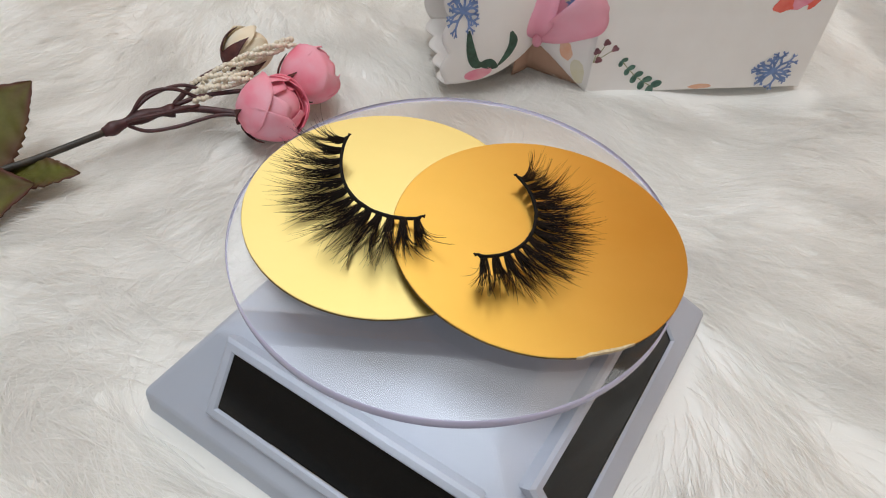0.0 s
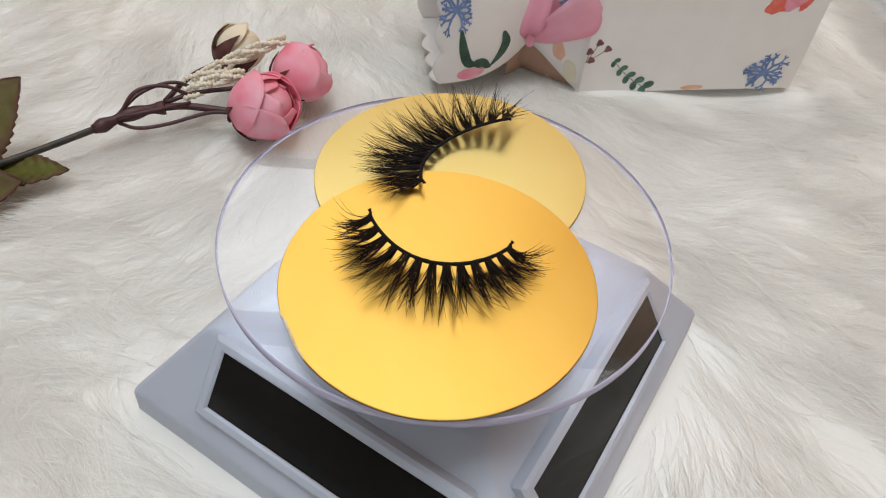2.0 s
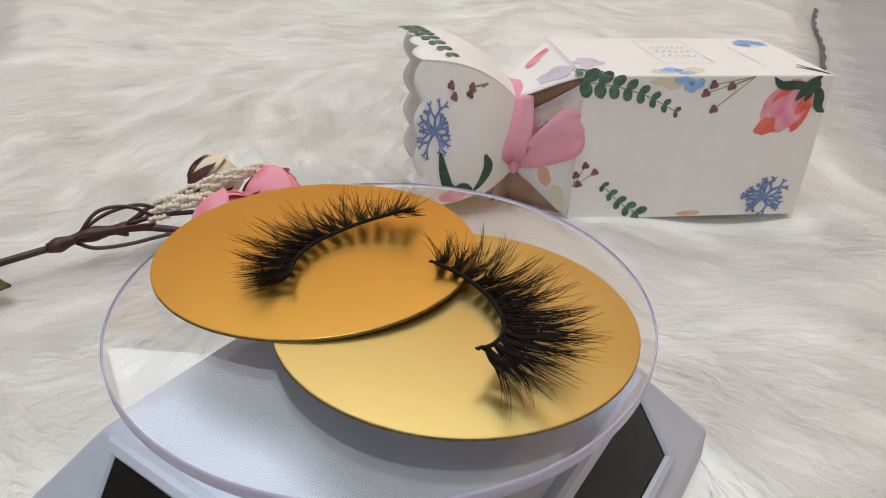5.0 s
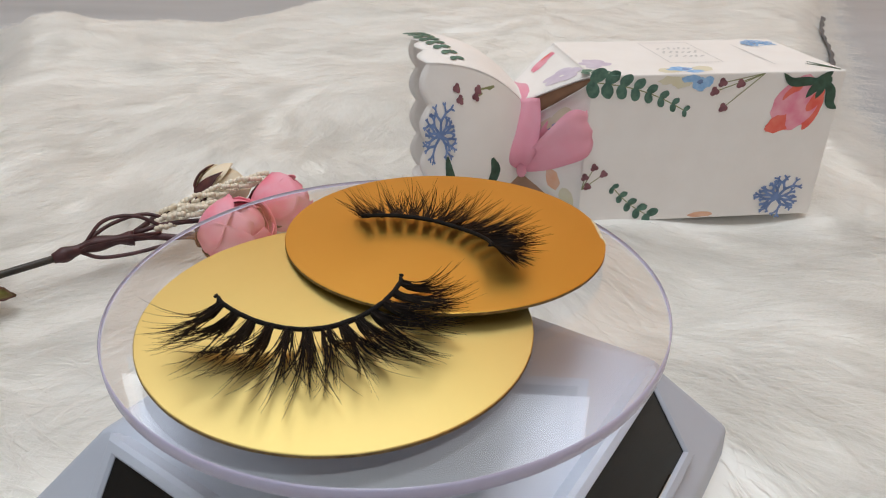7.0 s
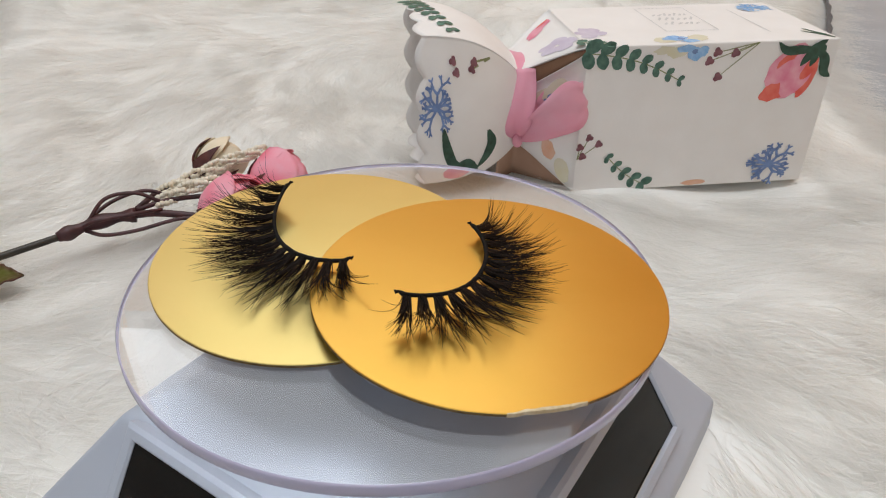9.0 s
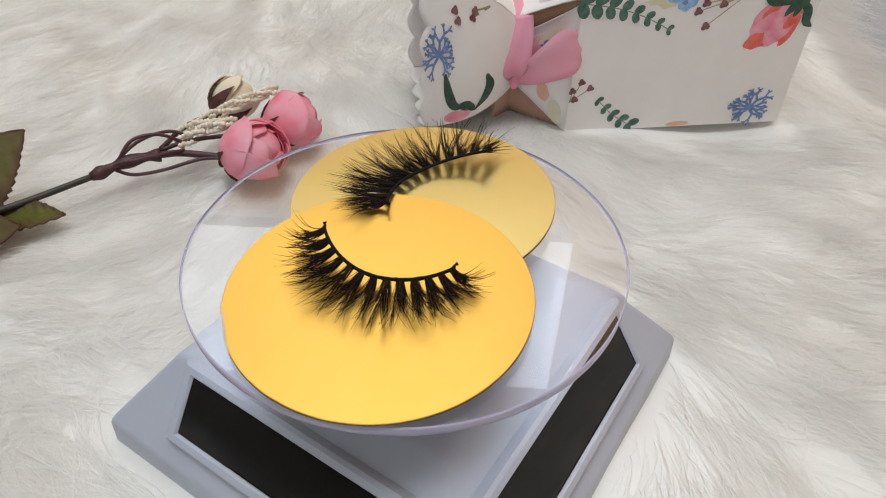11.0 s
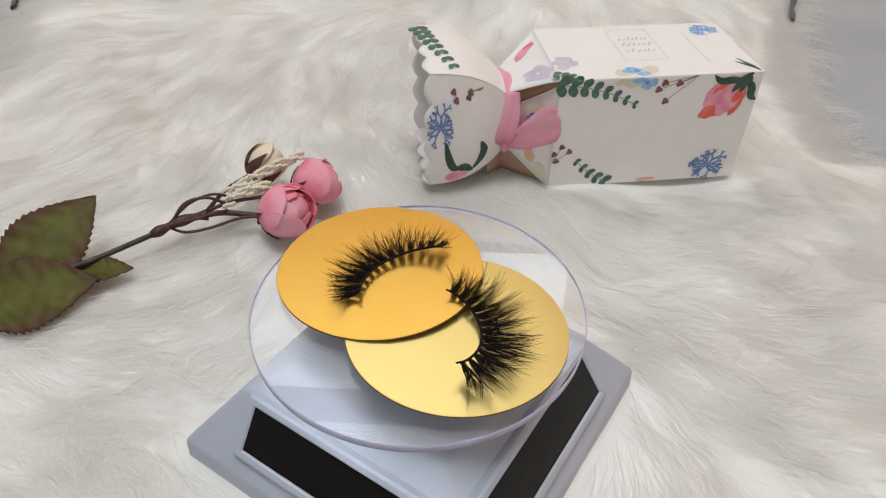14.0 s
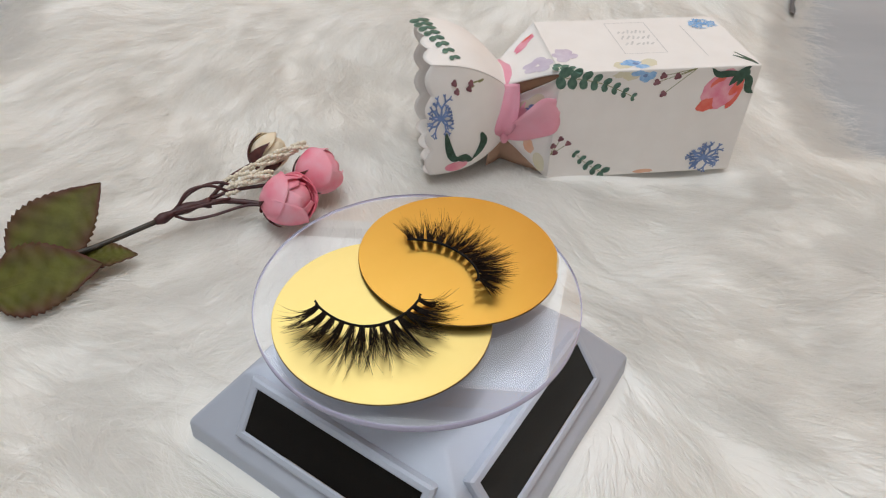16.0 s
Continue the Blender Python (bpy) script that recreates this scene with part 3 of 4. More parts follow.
        # short dense roots of the tuft
        for i in range(20):
            u = rng.uniform(-1, 1)
            q, out = at(max(-1, min(1, sc + 0.036 * u)))
            root = Vector((q.x, q.y, 0))
            d = swing(out, sc * half * 0.3 + 0.16 * u)
            hair(root, d, root + d * rng.uniform(0.003, 0.0062), q.z, q.z * 0.8 + 0.0002, 0.0001)
        mesh_part("fibre_tuft", list(V), list(F), LASH, e)
        V.clear(), F.clear()
    return e


# ---- the floral gift box ----
BOX = (0.0474, 0.1288, -0.0495, 0, 0, 10.4)
BL, BD, BH = 0.0878, 0.052, 0.0528


def patch(fn, nu, nv, thick, out):
    """A sheet with thickness from fn(s, t), pushed along out."""
    verts, faces = [], []
    for layer in (0, 1):
        for i in range(nu + 1):
            for j in range(nv + 1):
                verts.append(Vector(fn(i / nu, j / nv)) + Vector(out) * (-thick * layer))
    w = nv + 1
    off = (nu + 1) * w
    for i in range(nu):
        for j in range(nv):
            a = i * w + j
            faces.append((a, a + 1, a + w + 1, a + w))
            faces.append((off + a, off + a + w, off + a + w + 1, off + a + 1))
    for i in range(nu):
        for j in (0, nv):
            a, b = i * w + j, (i + 1) * w + j
            faces.append((a, b, off + b, off + a))
    for j in range(nv):
        for i in (0, nu):
            a, b = i * w + j, i * w + j + 1
            faces.append((a, b, off + b, off + a))
    return verts, faces


def front_map(u, w):
    return Vector((u, -0.0001, w))


def top_map(u, v):
    return Vector((u, v, BH + 0.0001))


THROAT_U, MOUTH_U = -0.0180, -0.0560


def flap_front(s, t):
    """s: 0 at the throat, 1 at the mouth; t: 0 below, 1 above."""
    s, t = max(0.0, s), max(0.0, min(1.0, t))
    bulge = 1 - (1 - min(1.0, s)) ** 2.6
    lo, hi = 0.0150 - 0.0100 * bulge, 0.0395 + 0.0180 * bulge
    u = THROAT_U + (MOUTH_U - THROAT_U) * s
    v = 0.0140 - 0.0125 * bulge - 0.0035 * math.sin(math.pi * t) * (1 - 0.4 * s)
    return Vector((u, v, lo + (hi - lo) * t))


def flap_top(s, t):
    """t: 0 in front, 1 at the back."""
    s, t = max(0.0, s), max(0.0, min(1.0, t))
    bulge = 1 - (1 - min(1.0, s)) ** 2.6
    lo, hi = 0.0140 - 0.0125 * bulge, 0.0380 + 0.0120 * bulge
    u = THROAT_U + (MOUTH_U - THROAT_U) * s
    w = 0.0395 + 0.0182 * bulge + 0.0030 * math.sin(math.pi * t) * (1 - 0.4 * s)
    return Vector((u, lo + (hi - lo) * t, w))


def flap_bottom(s, t):
    p = flap_top(s, t)
    bulge = 1 - (1 - max(0.0, min(1.0, s))) ** 2.6
    p.z = 0.0148 - 0.0102 * bulge - 0.0016 * math.sin(math.pi * max(0.0, min(1.0, t)))
    return p


def scallop(fn):
    """The same sheet with a mouth cut in four round lobes."""
    return lambda s, t: fn(s * (0.93 + 0.07 * abs(math.sin(4 * math.pi * t))), t)


def taper_front(s, t):
    s, t = max(0.0, s), max(0.0, min(1.0, t))
    lo, hi = 0.0004 + 0.0146 * s, 0.0505 - 0.0165 * s
    return Vector((THROAT_U * s, 0.0 + 0.0140 * s**1.15, lo + (hi - lo) * t))


def taper_top(s, t):
    s, t = max(0.0, s), max(0.0, min(1.0, t))
    lo, hi = 0.0006 + 0.0134 * s, 0.0514 - 0.0134 * s
    return Vector((THROAT_U * s, lo + (hi - lo) * t, BH - 0.0004 - 0.0112 * s**1.15))


def ellipse2(cx, cy, rx, ry, ang=0.0, n=14, rough=0.0, rng=None, point=0.0):
    out = []
    c, q = math.cos(ang), math.sin(ang)
    for k in range(n):
        a = 2 * math.pi * k / n
        w = 1 + (rng.uniform(-rough, rough) if rng else 0)
        x, y = rx * w * math.cos(a), ry * w * math.sin(a) * (1 - point * abs(math.cos(a)))
        out.append((cx + x * c - y * q, cy + x * q + y * c))
    return out


def strip2(a, b, wa, wb=None):
    wb = wa if wb is None else wb
    d = math.hypot(b[0] - a[0], b[1] - a[1]) or 1e-9
    nx, ny = -(b[1] - a[1]) / d, (b[0] - a[0]) / d
    return [(a[0] + nx * wa, a[1] + ny * wa), (b[0] + nx * wb, b[1] + ny * wb), (b[0] - nx * wb, b[1] - ny * wb), (a[0] - nx * wa, a[1] - ny * wa)]


def blade2(points, width):
    """A pointed leaf along a bowed line."""
    line = smooth_line([(x, y, 0) for x, y in points], 5)
    n = len(line) - 1
    left, right = [], []
    for i, p in enumerate(line):
        d = (line[min(i + 1, n)] - line[max(i - 1, 0)]).normalized()
        w = width * math.sin(math.pi * (0.06 + 0.94 * i / n)) ** 0.8
        left.append((p.x - d.y * w, p.y + d.x * w))
        right.append((p.x + d.y * w, p.y - d.x * w))
    return left + right[::-1]


def printed(name, shapes, fn, mat, parent, layer=0.0):
    """Printed figures: flat polygons laid on a sheet by fn."""
    verts, faces = [], []
    for k, shape in enumerate(shapes):
        base = len(verts)
        verts.extend(fn(x, y) + Vector((0, -1, 1)) * (k * 2e-6) for x, y in shape)
        faces.append(tuple(range(base, base + len(shape))))
    if layer:
        verts = [v + Vector((0, -layer, layer)) for v in verts]
    return mesh_part(name, verts, faces, mat, parent, smooth=False)


def eucalyptus(fn, a, b, sag, size0, size1, n, parent, rng):
    leaves, stem = [], []
    prev = None
    for i in range(n):
        t = i / (n - 1)
        x, y = a[0] + (b[0] - a[0]) * t, a[1] + (b[1] - a[1]) * t
        nx, ny = -(b[1] - a[1]), b[0] - a[0]
        d = math.hypot(nx, ny)
        nx, ny = nx / d, ny / d
        o = sag * math.sin(math.pi * t)
        x, y = x + nx * o, y + ny * o
        r = size0 + (size1 - size0) * t
        ang = math.atan2(b[1] - a[1], b[0] - a[0])
        for side in (-1, 1):
            leaves.append(ellipse2(x + nx * side * r * 0.8, y + ny * side * r * 0.8, r, r * 0.72, ang + side * 0.9, 12, 0.06, rng))
        if prev:
            stem.append(strip2(prev, (x, y), 0.00018))
        prev = (x, y)
    printed("printed_stem", stem, fn, INK_OLIVE, parent)
    printed("printed_leaf_spray", leaves, fn, INK_GREEN, parent, 0.00008)


def coral(fn, cx, cy, r, parent, rng, mat=INK_BLUE, squash=1.0):
    lines = []

    def grow(p, ang, ln, w, depth):
        q = (p[0] + ln * math.cos(ang), p[1] + ln * squash * math.sin(ang))
        lines.append(strip2(p, q, w, w * 0.8))
        if depth:
            for k in (-1, 1):
                grow(q, ang + k * rng.uniform(0.30, 0.85), ln * rng.uniform(0.55, 0.80), w * 0.85, depth - 1)

    for k in range(9):
        a = -0.95 + k * (math.pi + 1.9) / 8 + rng.uniform(-0.12, 0.12)
        grow((cx, cy - 0.36 * r), a, r * rng.uniform(0.42, 0.54) * (1 - 0.3 * abs(math.cos(a)) ** 2), r * 0.07, 3)
    printed("printed_coral", lines, fn, mat, parent)


def berries(fn, spots, root, size, parent, thin=0.00016):
    stem = [strip2(root, s, thin) for s in spots]
    trefoil = [(2 * math.pi * k / 15, 0.62 + 0.42 * abs(math.cos(3 * math.pi * k / 15 + 0.4))) for k in range(15)]
    printed("printed_twig", stem, fn, INK_OLIVE, parent)
    printed("printed_berry_sprig", [[(x + size * r * math.cos(a), y + size * r * math.sin(a)) for a, r in trefoil] for x, y in spots], fn, INK_PLUM, parent, 0.00008)


def gift_box():
    e = tagged(new("gift_box"), "white candy-shaped paper gift box with floral print and pink bow", "gift box")
    e.matrix_world = pose(*BOX)
    rng = random.Random(4)
    bm = box_bm(BL, BD, BH, pose(BL / 2, BD / 2, BH / 2), 0.0005, 2)
    body = part("body", bm, PAPER, e)
    th = 0.0004
    flip = lambda fn: (lambda s, t: Vector((fn(s, t).x, BD - fn(s, t).y, fn(s, t).z)))
    under = lambda fn: (lambda s, t: Vector((fn(s, t).x, fn(s, t).y, 0.0555 - fn(s, t).z)))
    for name, fn, out, nu, nv in (
        ("folded_end", taper_front, (0, -1, 0), 8, 8), ("folded_end", flip(taper_front), (0, 1, 0), 8, 8),
        ("folded_end", taper_top, (0, 0, 1), 8, 8), ("folded_end", under(taper_top), (0, 0, -1), 8, 8),
        ("flap", scallop(flap_front), (0, -1, 0), 16, 64), ("flap", flip(scallop(flap_front)), (0, 1, 0), 16, 64),
        ("flap", scallop(flap_top), (0, 0, 1), 16, 64), ("flap", scallop(flap_bottom), (0, 0, -1), 16, 64),
    ):
        v, f = patch(fn, nu, nv, th, out)
        mesh_part(name, v, f, PAPER, e)
    # brown strips across the fold gaps; their colour holds the dim bounced light inside
    v, f = patch(lambda s, t: (taper_front(s, 1.0) + Vector((0, 0.0008, 0))).lerp(taper_top(s, 0.0) + Vector((0, 0.0004, -0.0008)), t), 6, 3, th, (0, -0.7, 0.7))
    mesh_part("fold_gap_strip", v, f, FOLD_BROWN, e, "brown strip coloured as the dim warm gap in the fold")
    v, f = patch(lambda s, t: (taper_front(s, 0.0) + Vector((0, 0.0008, 0))).lerp(under(taper_top)(s, 0.0) + Vector((0, 0.0004, 0.0008)), t), 6, 3, th, (0, -0.7, -0.7))
    mesh_part("fold_gap_strip", v, f, FOLD_BROWN, e, "brown strip coloured as the dim warm gap in the fold")

    # the kraft gusset that closes the gap under the throat

    def gusset(s, t):
        u = -0.0008 - 0.0250 * s
        edge = taper_front(u / THROAT_U, 0.0) if u > THROAT_U else flap_front((u - THROAT_U) / (MOUTH_U - THROAT_U), 0.0)
        return Vector((u, edge.y + 0.0050 - 0.0030 * t, 0.0002 + (edge.z + 0.0006) * t))

    v, f = patch(gusset, 20, 4, th, (0, -1, 0))
    mesh_part("gusset", v, f, KRAFT, e, "brown kraft inside of the box end")

    # print on the long side
    eucalyptus(front_map, (0.0015, 0.0505), (0.0335, 0.0402), 0.0020, 0.0031, 0.0012, 8, body, rng)
    eucalyptus(front_map, (0.0120, 0.0130), (0.0265, 0.0018), -0.001, 0.0013, 0.0022, 5, body, rng)
    berries(front_map, ((0.0425, 0.0466), (0.0512, 0.0490), (0.0465, 0.0410), (0.0448, 0.0495)), (0.0590, 0.0524), 0.0017, body)
    berries(front_map, ((0.0042, 0.0210), (0.0078, 0.0185), (0.0012, 0.0175), (0.0024, 0.0140)), (0.0005, 0.0130), 0.0015, body)
    coral(front_map, 0.0738, 0.0102, 0.0090, body, rng, squash=0.8)
    printed("printed_tulip", [ellipse2(0.0730, 0.0420, 0.0100, 0.0082, 0.95, 26, 0.06, rng)], front_map, INK_PINK, body)
    printed("printed_tulip", [ellipse2(0.0688, 0.0352, 0.0062, 0.0030, 0.35, 18, 0.12, rng), ellipse2(0.0790, 0.0385, 0.0060, 0.0024, 1.2, 16, 0.1, rng), ellipse2(0.0705, 0.0462, 0.0046, 0.0015, 0.75, 14, 0.08, rng)], front_map, INK_RED, body, 0.00006)
    printed("printed_tulip", [ellipse2(0.0752, 0.0402, 0.0078, 0.0046, 1.1, 18, 0.06, rng), ellipse2(0.0700, 0.0418, 0.0054, 0.0026, 0.8, 14, 0.06, rng)], front_map, INK_PINK, body, 0.00012)
    printed("printed_tulip", [ellipse2(0.0790, 0.0428, 0.0046, 0.0019, 1.05, 14, 0.08, rng)], front_map, INK_RED, body, 0.00018)
    sepal = [blade2(((0.0810, 0.0490), (0.0745, 0.0492), (0.0690, 0.0492), (0.0655, 0.0522)), 0.0016), blade2(((0.0795, 0.0485), (0.0805, 0.0505), (0.0830, 0.0524)), 0.0014), blade2(((0.0800, 0.0495), (0.0835, 0.0460), (0.0845, 0.0415), (0.0874, 0.0395)), 0.0018),
             blade2(((0.0800, 0.0490), (0.0775, 0.0468), (0.0752, 0.0435)), 0.0015), blade2(((0.0802, 0.0490), (0.0798, 0.0462), (0.0788, 0.0432)), 0.0013), ellipse2(0.0800, 0.0490, 0.0032, 0.0025, 0.4, 12, 0.1, rng)]
    printed("printed_calyx", sepal, front_map, INK_DARK, body, 0.00022)
    printed("printed_smear", [ellipse2(0.0455, 0.0016, 0.0048, 0.0011, 0.05, 14, 0.2, rng)], front_map, INK_PEACH, body)
    for mat, spots, layer in ((INK_CREAM, ((0.0262, 0.0508, 0.0036, 0.0014), (0.0305, 0.0500, 0.0040, 0.0018)), 0.0), (INK_SKY, ((0.0335, 0.0512, 0.0030, 0.0012), (0.0372, 0.0494, 0.0026, 0.0024), (0.0398, 0.0500, 0.0018, 0.0016)), 0.00004), (INK_BLUE, ((0.0368, 0.0500, 0.0010, 0.0008),), 0.00008)):
        printed("printed_hydrangea", [ellipse2(x, y, rx, ry, 0.1, 14, 0.18, rng) for x, y, rx, ry in spots], front_map, mat, body, layer)
    # print on the upper side
    printed("printed_hydrangea", [ellipse2(0.0275, 0.0045, 0.0042, 0.0030, 0.2, 14, 0.2, rng), ellipse2(0.0400, 0.0060, 0.0034, 0.0034, 0.2, 14, 0.2, rng)], top_map, INK_CREAM, body)
    printed("printed_hydrangea", [ellipse2(0.0320, 0.0062, 0.0046, 0.0026, 0.1, 14, 0.2, rng), ellipse2(0.0362, 0.0026, 0.0034, 0.0018, 0.1, 12, 0.2, rng)], top_map, INK_SKY, body, 0.00004)
    printed("printed_hydrangea", [ellipse2(0.0338, 0.0055, 0.0014, 0.0012, 0.1, 10, 0.2, rng)], top_map, INK_BLUE, body, 0.00008)
    coral(top_map, 0.0790, 0.0460, 0.0075, body, rng, INK_SKY, 0.7)
    eucalyptus(top_map, (-0.0005, 0.0050), (0.0080, 0.0008), 0.0008, 0.0020, 0.0016, 4, body, rng)
    printed("printed_bloom", [ellipse2(0.0058 + 0.0024 * math.cos(k), 0.0150 + 0.0040 * math.sin(k), 0.0034, 0.0026, k, 12, 0.12, rng) for k in range(0, 6)][:5], top_map, INK_LILAC, body, 0.00004)
    printed("printed_frame", [strip2(a, b, 0.00022) for a, b in (((0.0325, 0.0150), (0.0515, 0.0150)), ((0.0515, 0.0150), (0.0515, 0.0470)), ((0.0515, 0.0470), (0.0325, 0.0470)), ((0.0325, 0.0470), (0.0325, 0.0150)))], top_map, INK_GREY, body)
    lines = []
    for row, y in enumerate((0.0250, 0.0310, 0.0370)):
        x = 0.0355
        while x < 0.048:
            w = rng.uniform(0.0010, 0.0022)
            lines.append(strip2((x, y - 0.0016), (x + w, y + rng.uniform(0.0002, 0.0024)), 0.00045))
            x += w + 0.0006
    printed("printed_script", lines, top_map, INK_GREY, body)
    printed("printed_line", [strip2((0.0680, 0.0100), (0.0675, 0.0420), 0.00025)], top_map, INK_GREY, body)
    printed("printed_calyx", [strip2((0.0790, 0.0100), (0.0850, 0.0040), 0.0004, 0.0010), strip2((0.0810, 0.0130), (0.0850, 0.0045), 0.0003, 0.0009), strip2((0.0850, 0.0040), (0.0862, 0.0010), 0.0009, 0.0005)], top_map, INK_DARK, body)
    # print on the folds and flaps
    tf = lambda x, y: taper_front(-x / -THROAT_U, y) + Vector((-0.00005, -0.00015, 0))
    tt = lambda x, y: taper_top(-x / -THROAT_U, y) + Vector((-0.00005, 0, 0.00015))
    ff = lambda x, y: flap_front(x, y) + Vector((0, -0.00018, 0))
    ft = lambda x, y: flap_top(x, y) + Vector((0, 0, 0.00018))
    printed("printed_pansy", [ellipse2(-0.0085 + 0.0036 * math.cos(k * 1.26), 0.74 + 0.10 * math.sin(k * 1.26), 0.0030, 0.085, 0, 14, 0.12, rng) for k in range(5)], tf, INK_CREAM, e)
    printed("printed_pansy", [ellipse2(-0.0085 + 0.0017 * math.cos(k * 1.26 + 0.5), 0.72 + 0.05 * math.sin(k * 1.26 + 0.5), 0.0012, 0.035, 0, 10, 0.2, rng) for k in range(5)], tf, INK_BLUE, e, 0.00006)
    printed("printed_pansy", [ellipse2(-0.0040, 0.10, 0.0024, 0.09, 0, 12, 0.2, rng)], tf, INK_CREAM, e)
    printed("printed_pansy", [ellipse2(-0.0085, 0.22, 0.0022, 0.10, 0, 12, 0.2, rng)], tf, INK_PEACH, e)
    printed("printed_tulip", [ellipse2(-0.0068, 0.80, 0.0046, 0.060, 0, 14, 0.15, rng), ellipse2(-0.0085, 0.73, 0.0030, 0.040, 0, 14, 0.15, rng)], tt, INK_PINK, e)
    printed("printed_tulip", [ellipse2(-0.0052, 0.835, 0.0026, 0.018, 0, 12, 0.25, rng)], tt, INK_RED, e, 0.0001)
    printed("printed_bloom", [ellipse2(-0.0060 + 0.0032 * math.cos(k * 1.26), 0.22 + 0.085 * math.sin(k * 1.26), 0.0026, 0.065, 0.0, 12, 0.15, rng) for k in range(5)], tt, INK_LILAC, e)
    coral(lambda x, y: ff(0.80 + (x - 0.80), y), 0.82, 0.62, 0.17, e, rng, squash=1.0)
    berries(lambda x, y: ff(x, y), ((0.68, 0.86), (0.49, 0.875), (0.51, 0.825), (0.65, 0.79)), (0.34, 0.94), 0.034, e, 0.007)
    for pts, w in ((((0.76, 0.42), (0.72, 0.26), (0.66, 0.15), (0.55, 0.12)), 0.045), (((0.34, 0.38), (0.30, 0.26), (0.34, 0.15), (0.44, 0.06)), 0.05), (((0.62, 0.14), (0.52, 0.12), (0.42, 0.05)), 0.045)):
        printed("printed_leaf", [blade2(pts, w)], ff, INK_DARK, e)
    printed("printed_tulip", [ellipse2(0.62, 0.05, 0.14, 0.05, 0, 14, 0.05, rng)], ff, INK_PINK, e)
    eucalyptus(ft, (0.95, 0.88), (0.66, 0.12), 0.03, 0.075, 0.04, 8, e, rng)

    # the bow
    ribbon_ring = []
    for k in range(41):
        a = 2 * math.pi * k / 40
        v, w = math.cos(a), math.sin(a)
        m = max(abs(v), abs(w)) ** 0.6
        ribbon_ring.append(Vector((0, 0.026 + 0.0138 * v / m, 0.0280 + 0.0150 * w / m)))

    def band(points, width_way, width, name, parent, crumple=0.0):
        """A satin band through points; width_way gives its across direction."""
        verts, faces = [], []
        nw = 6
        for i, p in enumerate(points):
            across = Vector(width_way(i / (len(points) - 1))).normalized()
            wd = width(i / (len(points) - 1))
            d = (points[min(i + 1, len(points) - 1)] - points[max(i - 1, 0)]).normalized()
            nrm = d.cross(across)
            for j in range(nw + 1):
                t = j / nw - 0.5
                verts.append(p + across * (t * wd) + nrm * (crumple * math.sin(j * 1.9 + i * 0.35)))
        for i in range(len(points) - 1):
            for j in range(nw):
                a = i * (nw + 1) + j
                faces.append((a, a + 1, a + nw + 2, a + nw + 1))
        o = mesh_part(name, verts, faces, RIBBON, parent)
        s = o.modifiers.new("thickness", "SOLIDIFY")
        s.thickness = 0.00025
        return o

    bow = band([p + Vector((THROAT_U, 0, 0)) for p in ribbon_ring], lambda t: (1, 0, 0), lambda t: 0.0072, "ribbon", e, 0.0003)
    knot = Vector((THROAT_U - 0.0012, 0.0090, 0.0190))
    high = Vector((-0.34, 0.05, 1.0)).normalized()
    # one loop: out along the front, round its end and back behind
    loop_line = smooth_line([knot, knot + Vector((0.0065, -0.0070, 0.0070)), knot + Vector((0.0138, -0.0105, 0.0134)), knot + Vector((0.0198, -0.0095, 0.0166)), knot + Vector((0.0188, -0.0050, 0.0170)), knot + Vector((0.0110, -0.0020, 0.0130)), knot + Vector((0.0010, 0.0010, 0.0012))], 9)
    band(loop_line, lambda t: high, lambda t: 0.0034 + 0.0156 * math.sin(math.pi * t) ** 0.85 * (1 - 0.50 * math.exp(-((t - 0.52) / 0.09) ** 2)), "bow_loop", bow, 0.0005)
    tail = smooth_line([Vector((THROAT_U, 0.012, 0.0425)), Vector((THROAT_U - 0.0022, 0.0080, 0.034)), Vector((THROAT_U - 0.0034, 0.0060, 0.024)), knot], 6)
    band(tail, lambda t: (1, -0.25, 0.1), lambda t: 0.0085 + 0.0060 * math.sin(math.pi * t) - 0.0030 * t, "ribbon_tail", bow, 0.0007)
    bm = bmesh.new()
    bmesh.ops.create_icosphere(bm, subdivisions=2, radius=0.0024)
    bmesh.ops.scale(bm, vec=(0.8, 0.7, 1.2), verts=bm.verts)
    bmesh.ops.translate(bm, vec=knot + Vector((0, -0.0005, -0.0012)), verts=bm.verts)
    part("knot", bm, RIBBON, bow, smooth=True)


# ---- the artificial rose spray ----
def petal_sheet(centre, axis, start, cover, r, height, top, flare, pointed=2.0, bottom=2.75, notch=0.55):
    """One cupped petal on a rounded bud; top and bottom are angles from the axis, start its place round it."""
    axis = Vector(axis).normalized()
    x = axis.orthogonal().normalized()
    y = axis.cross(x)
    nu, nv = 12, 10
    verts, faces = [], []
    for i in range(nu + 1):
        for j in range(nv + 1):
            t, q = i / nu, 2 * j / nv - 1
            a = start + cover * 0.5 * q * (0.45 + 0.55 * math.sin(math.pi * (0.12 + 0.62 * t)))
            rim = top + notch * abs(q) ** pointed
            th = bottom + (rim - bottom) * t
            k = 1 + flare * t**4 + 0.020 * math.sin(5 * a + 4 * t) - 0.05 * (1 - abs(q) ** 2) * t**3
            verts.append(Vector(centre) + axis * (height * 0.5 * k * math.cos(th)) + r * k * math.sin(th) * (math.cos(a) * x + math.sin(a) * y))
    for i in range(nu):
        for j in range(nv):
            k = i * (nv + 1) + j
            faces.append((k, k + 1, k + nv + 2, k + nv + 1))
    return verts, faces


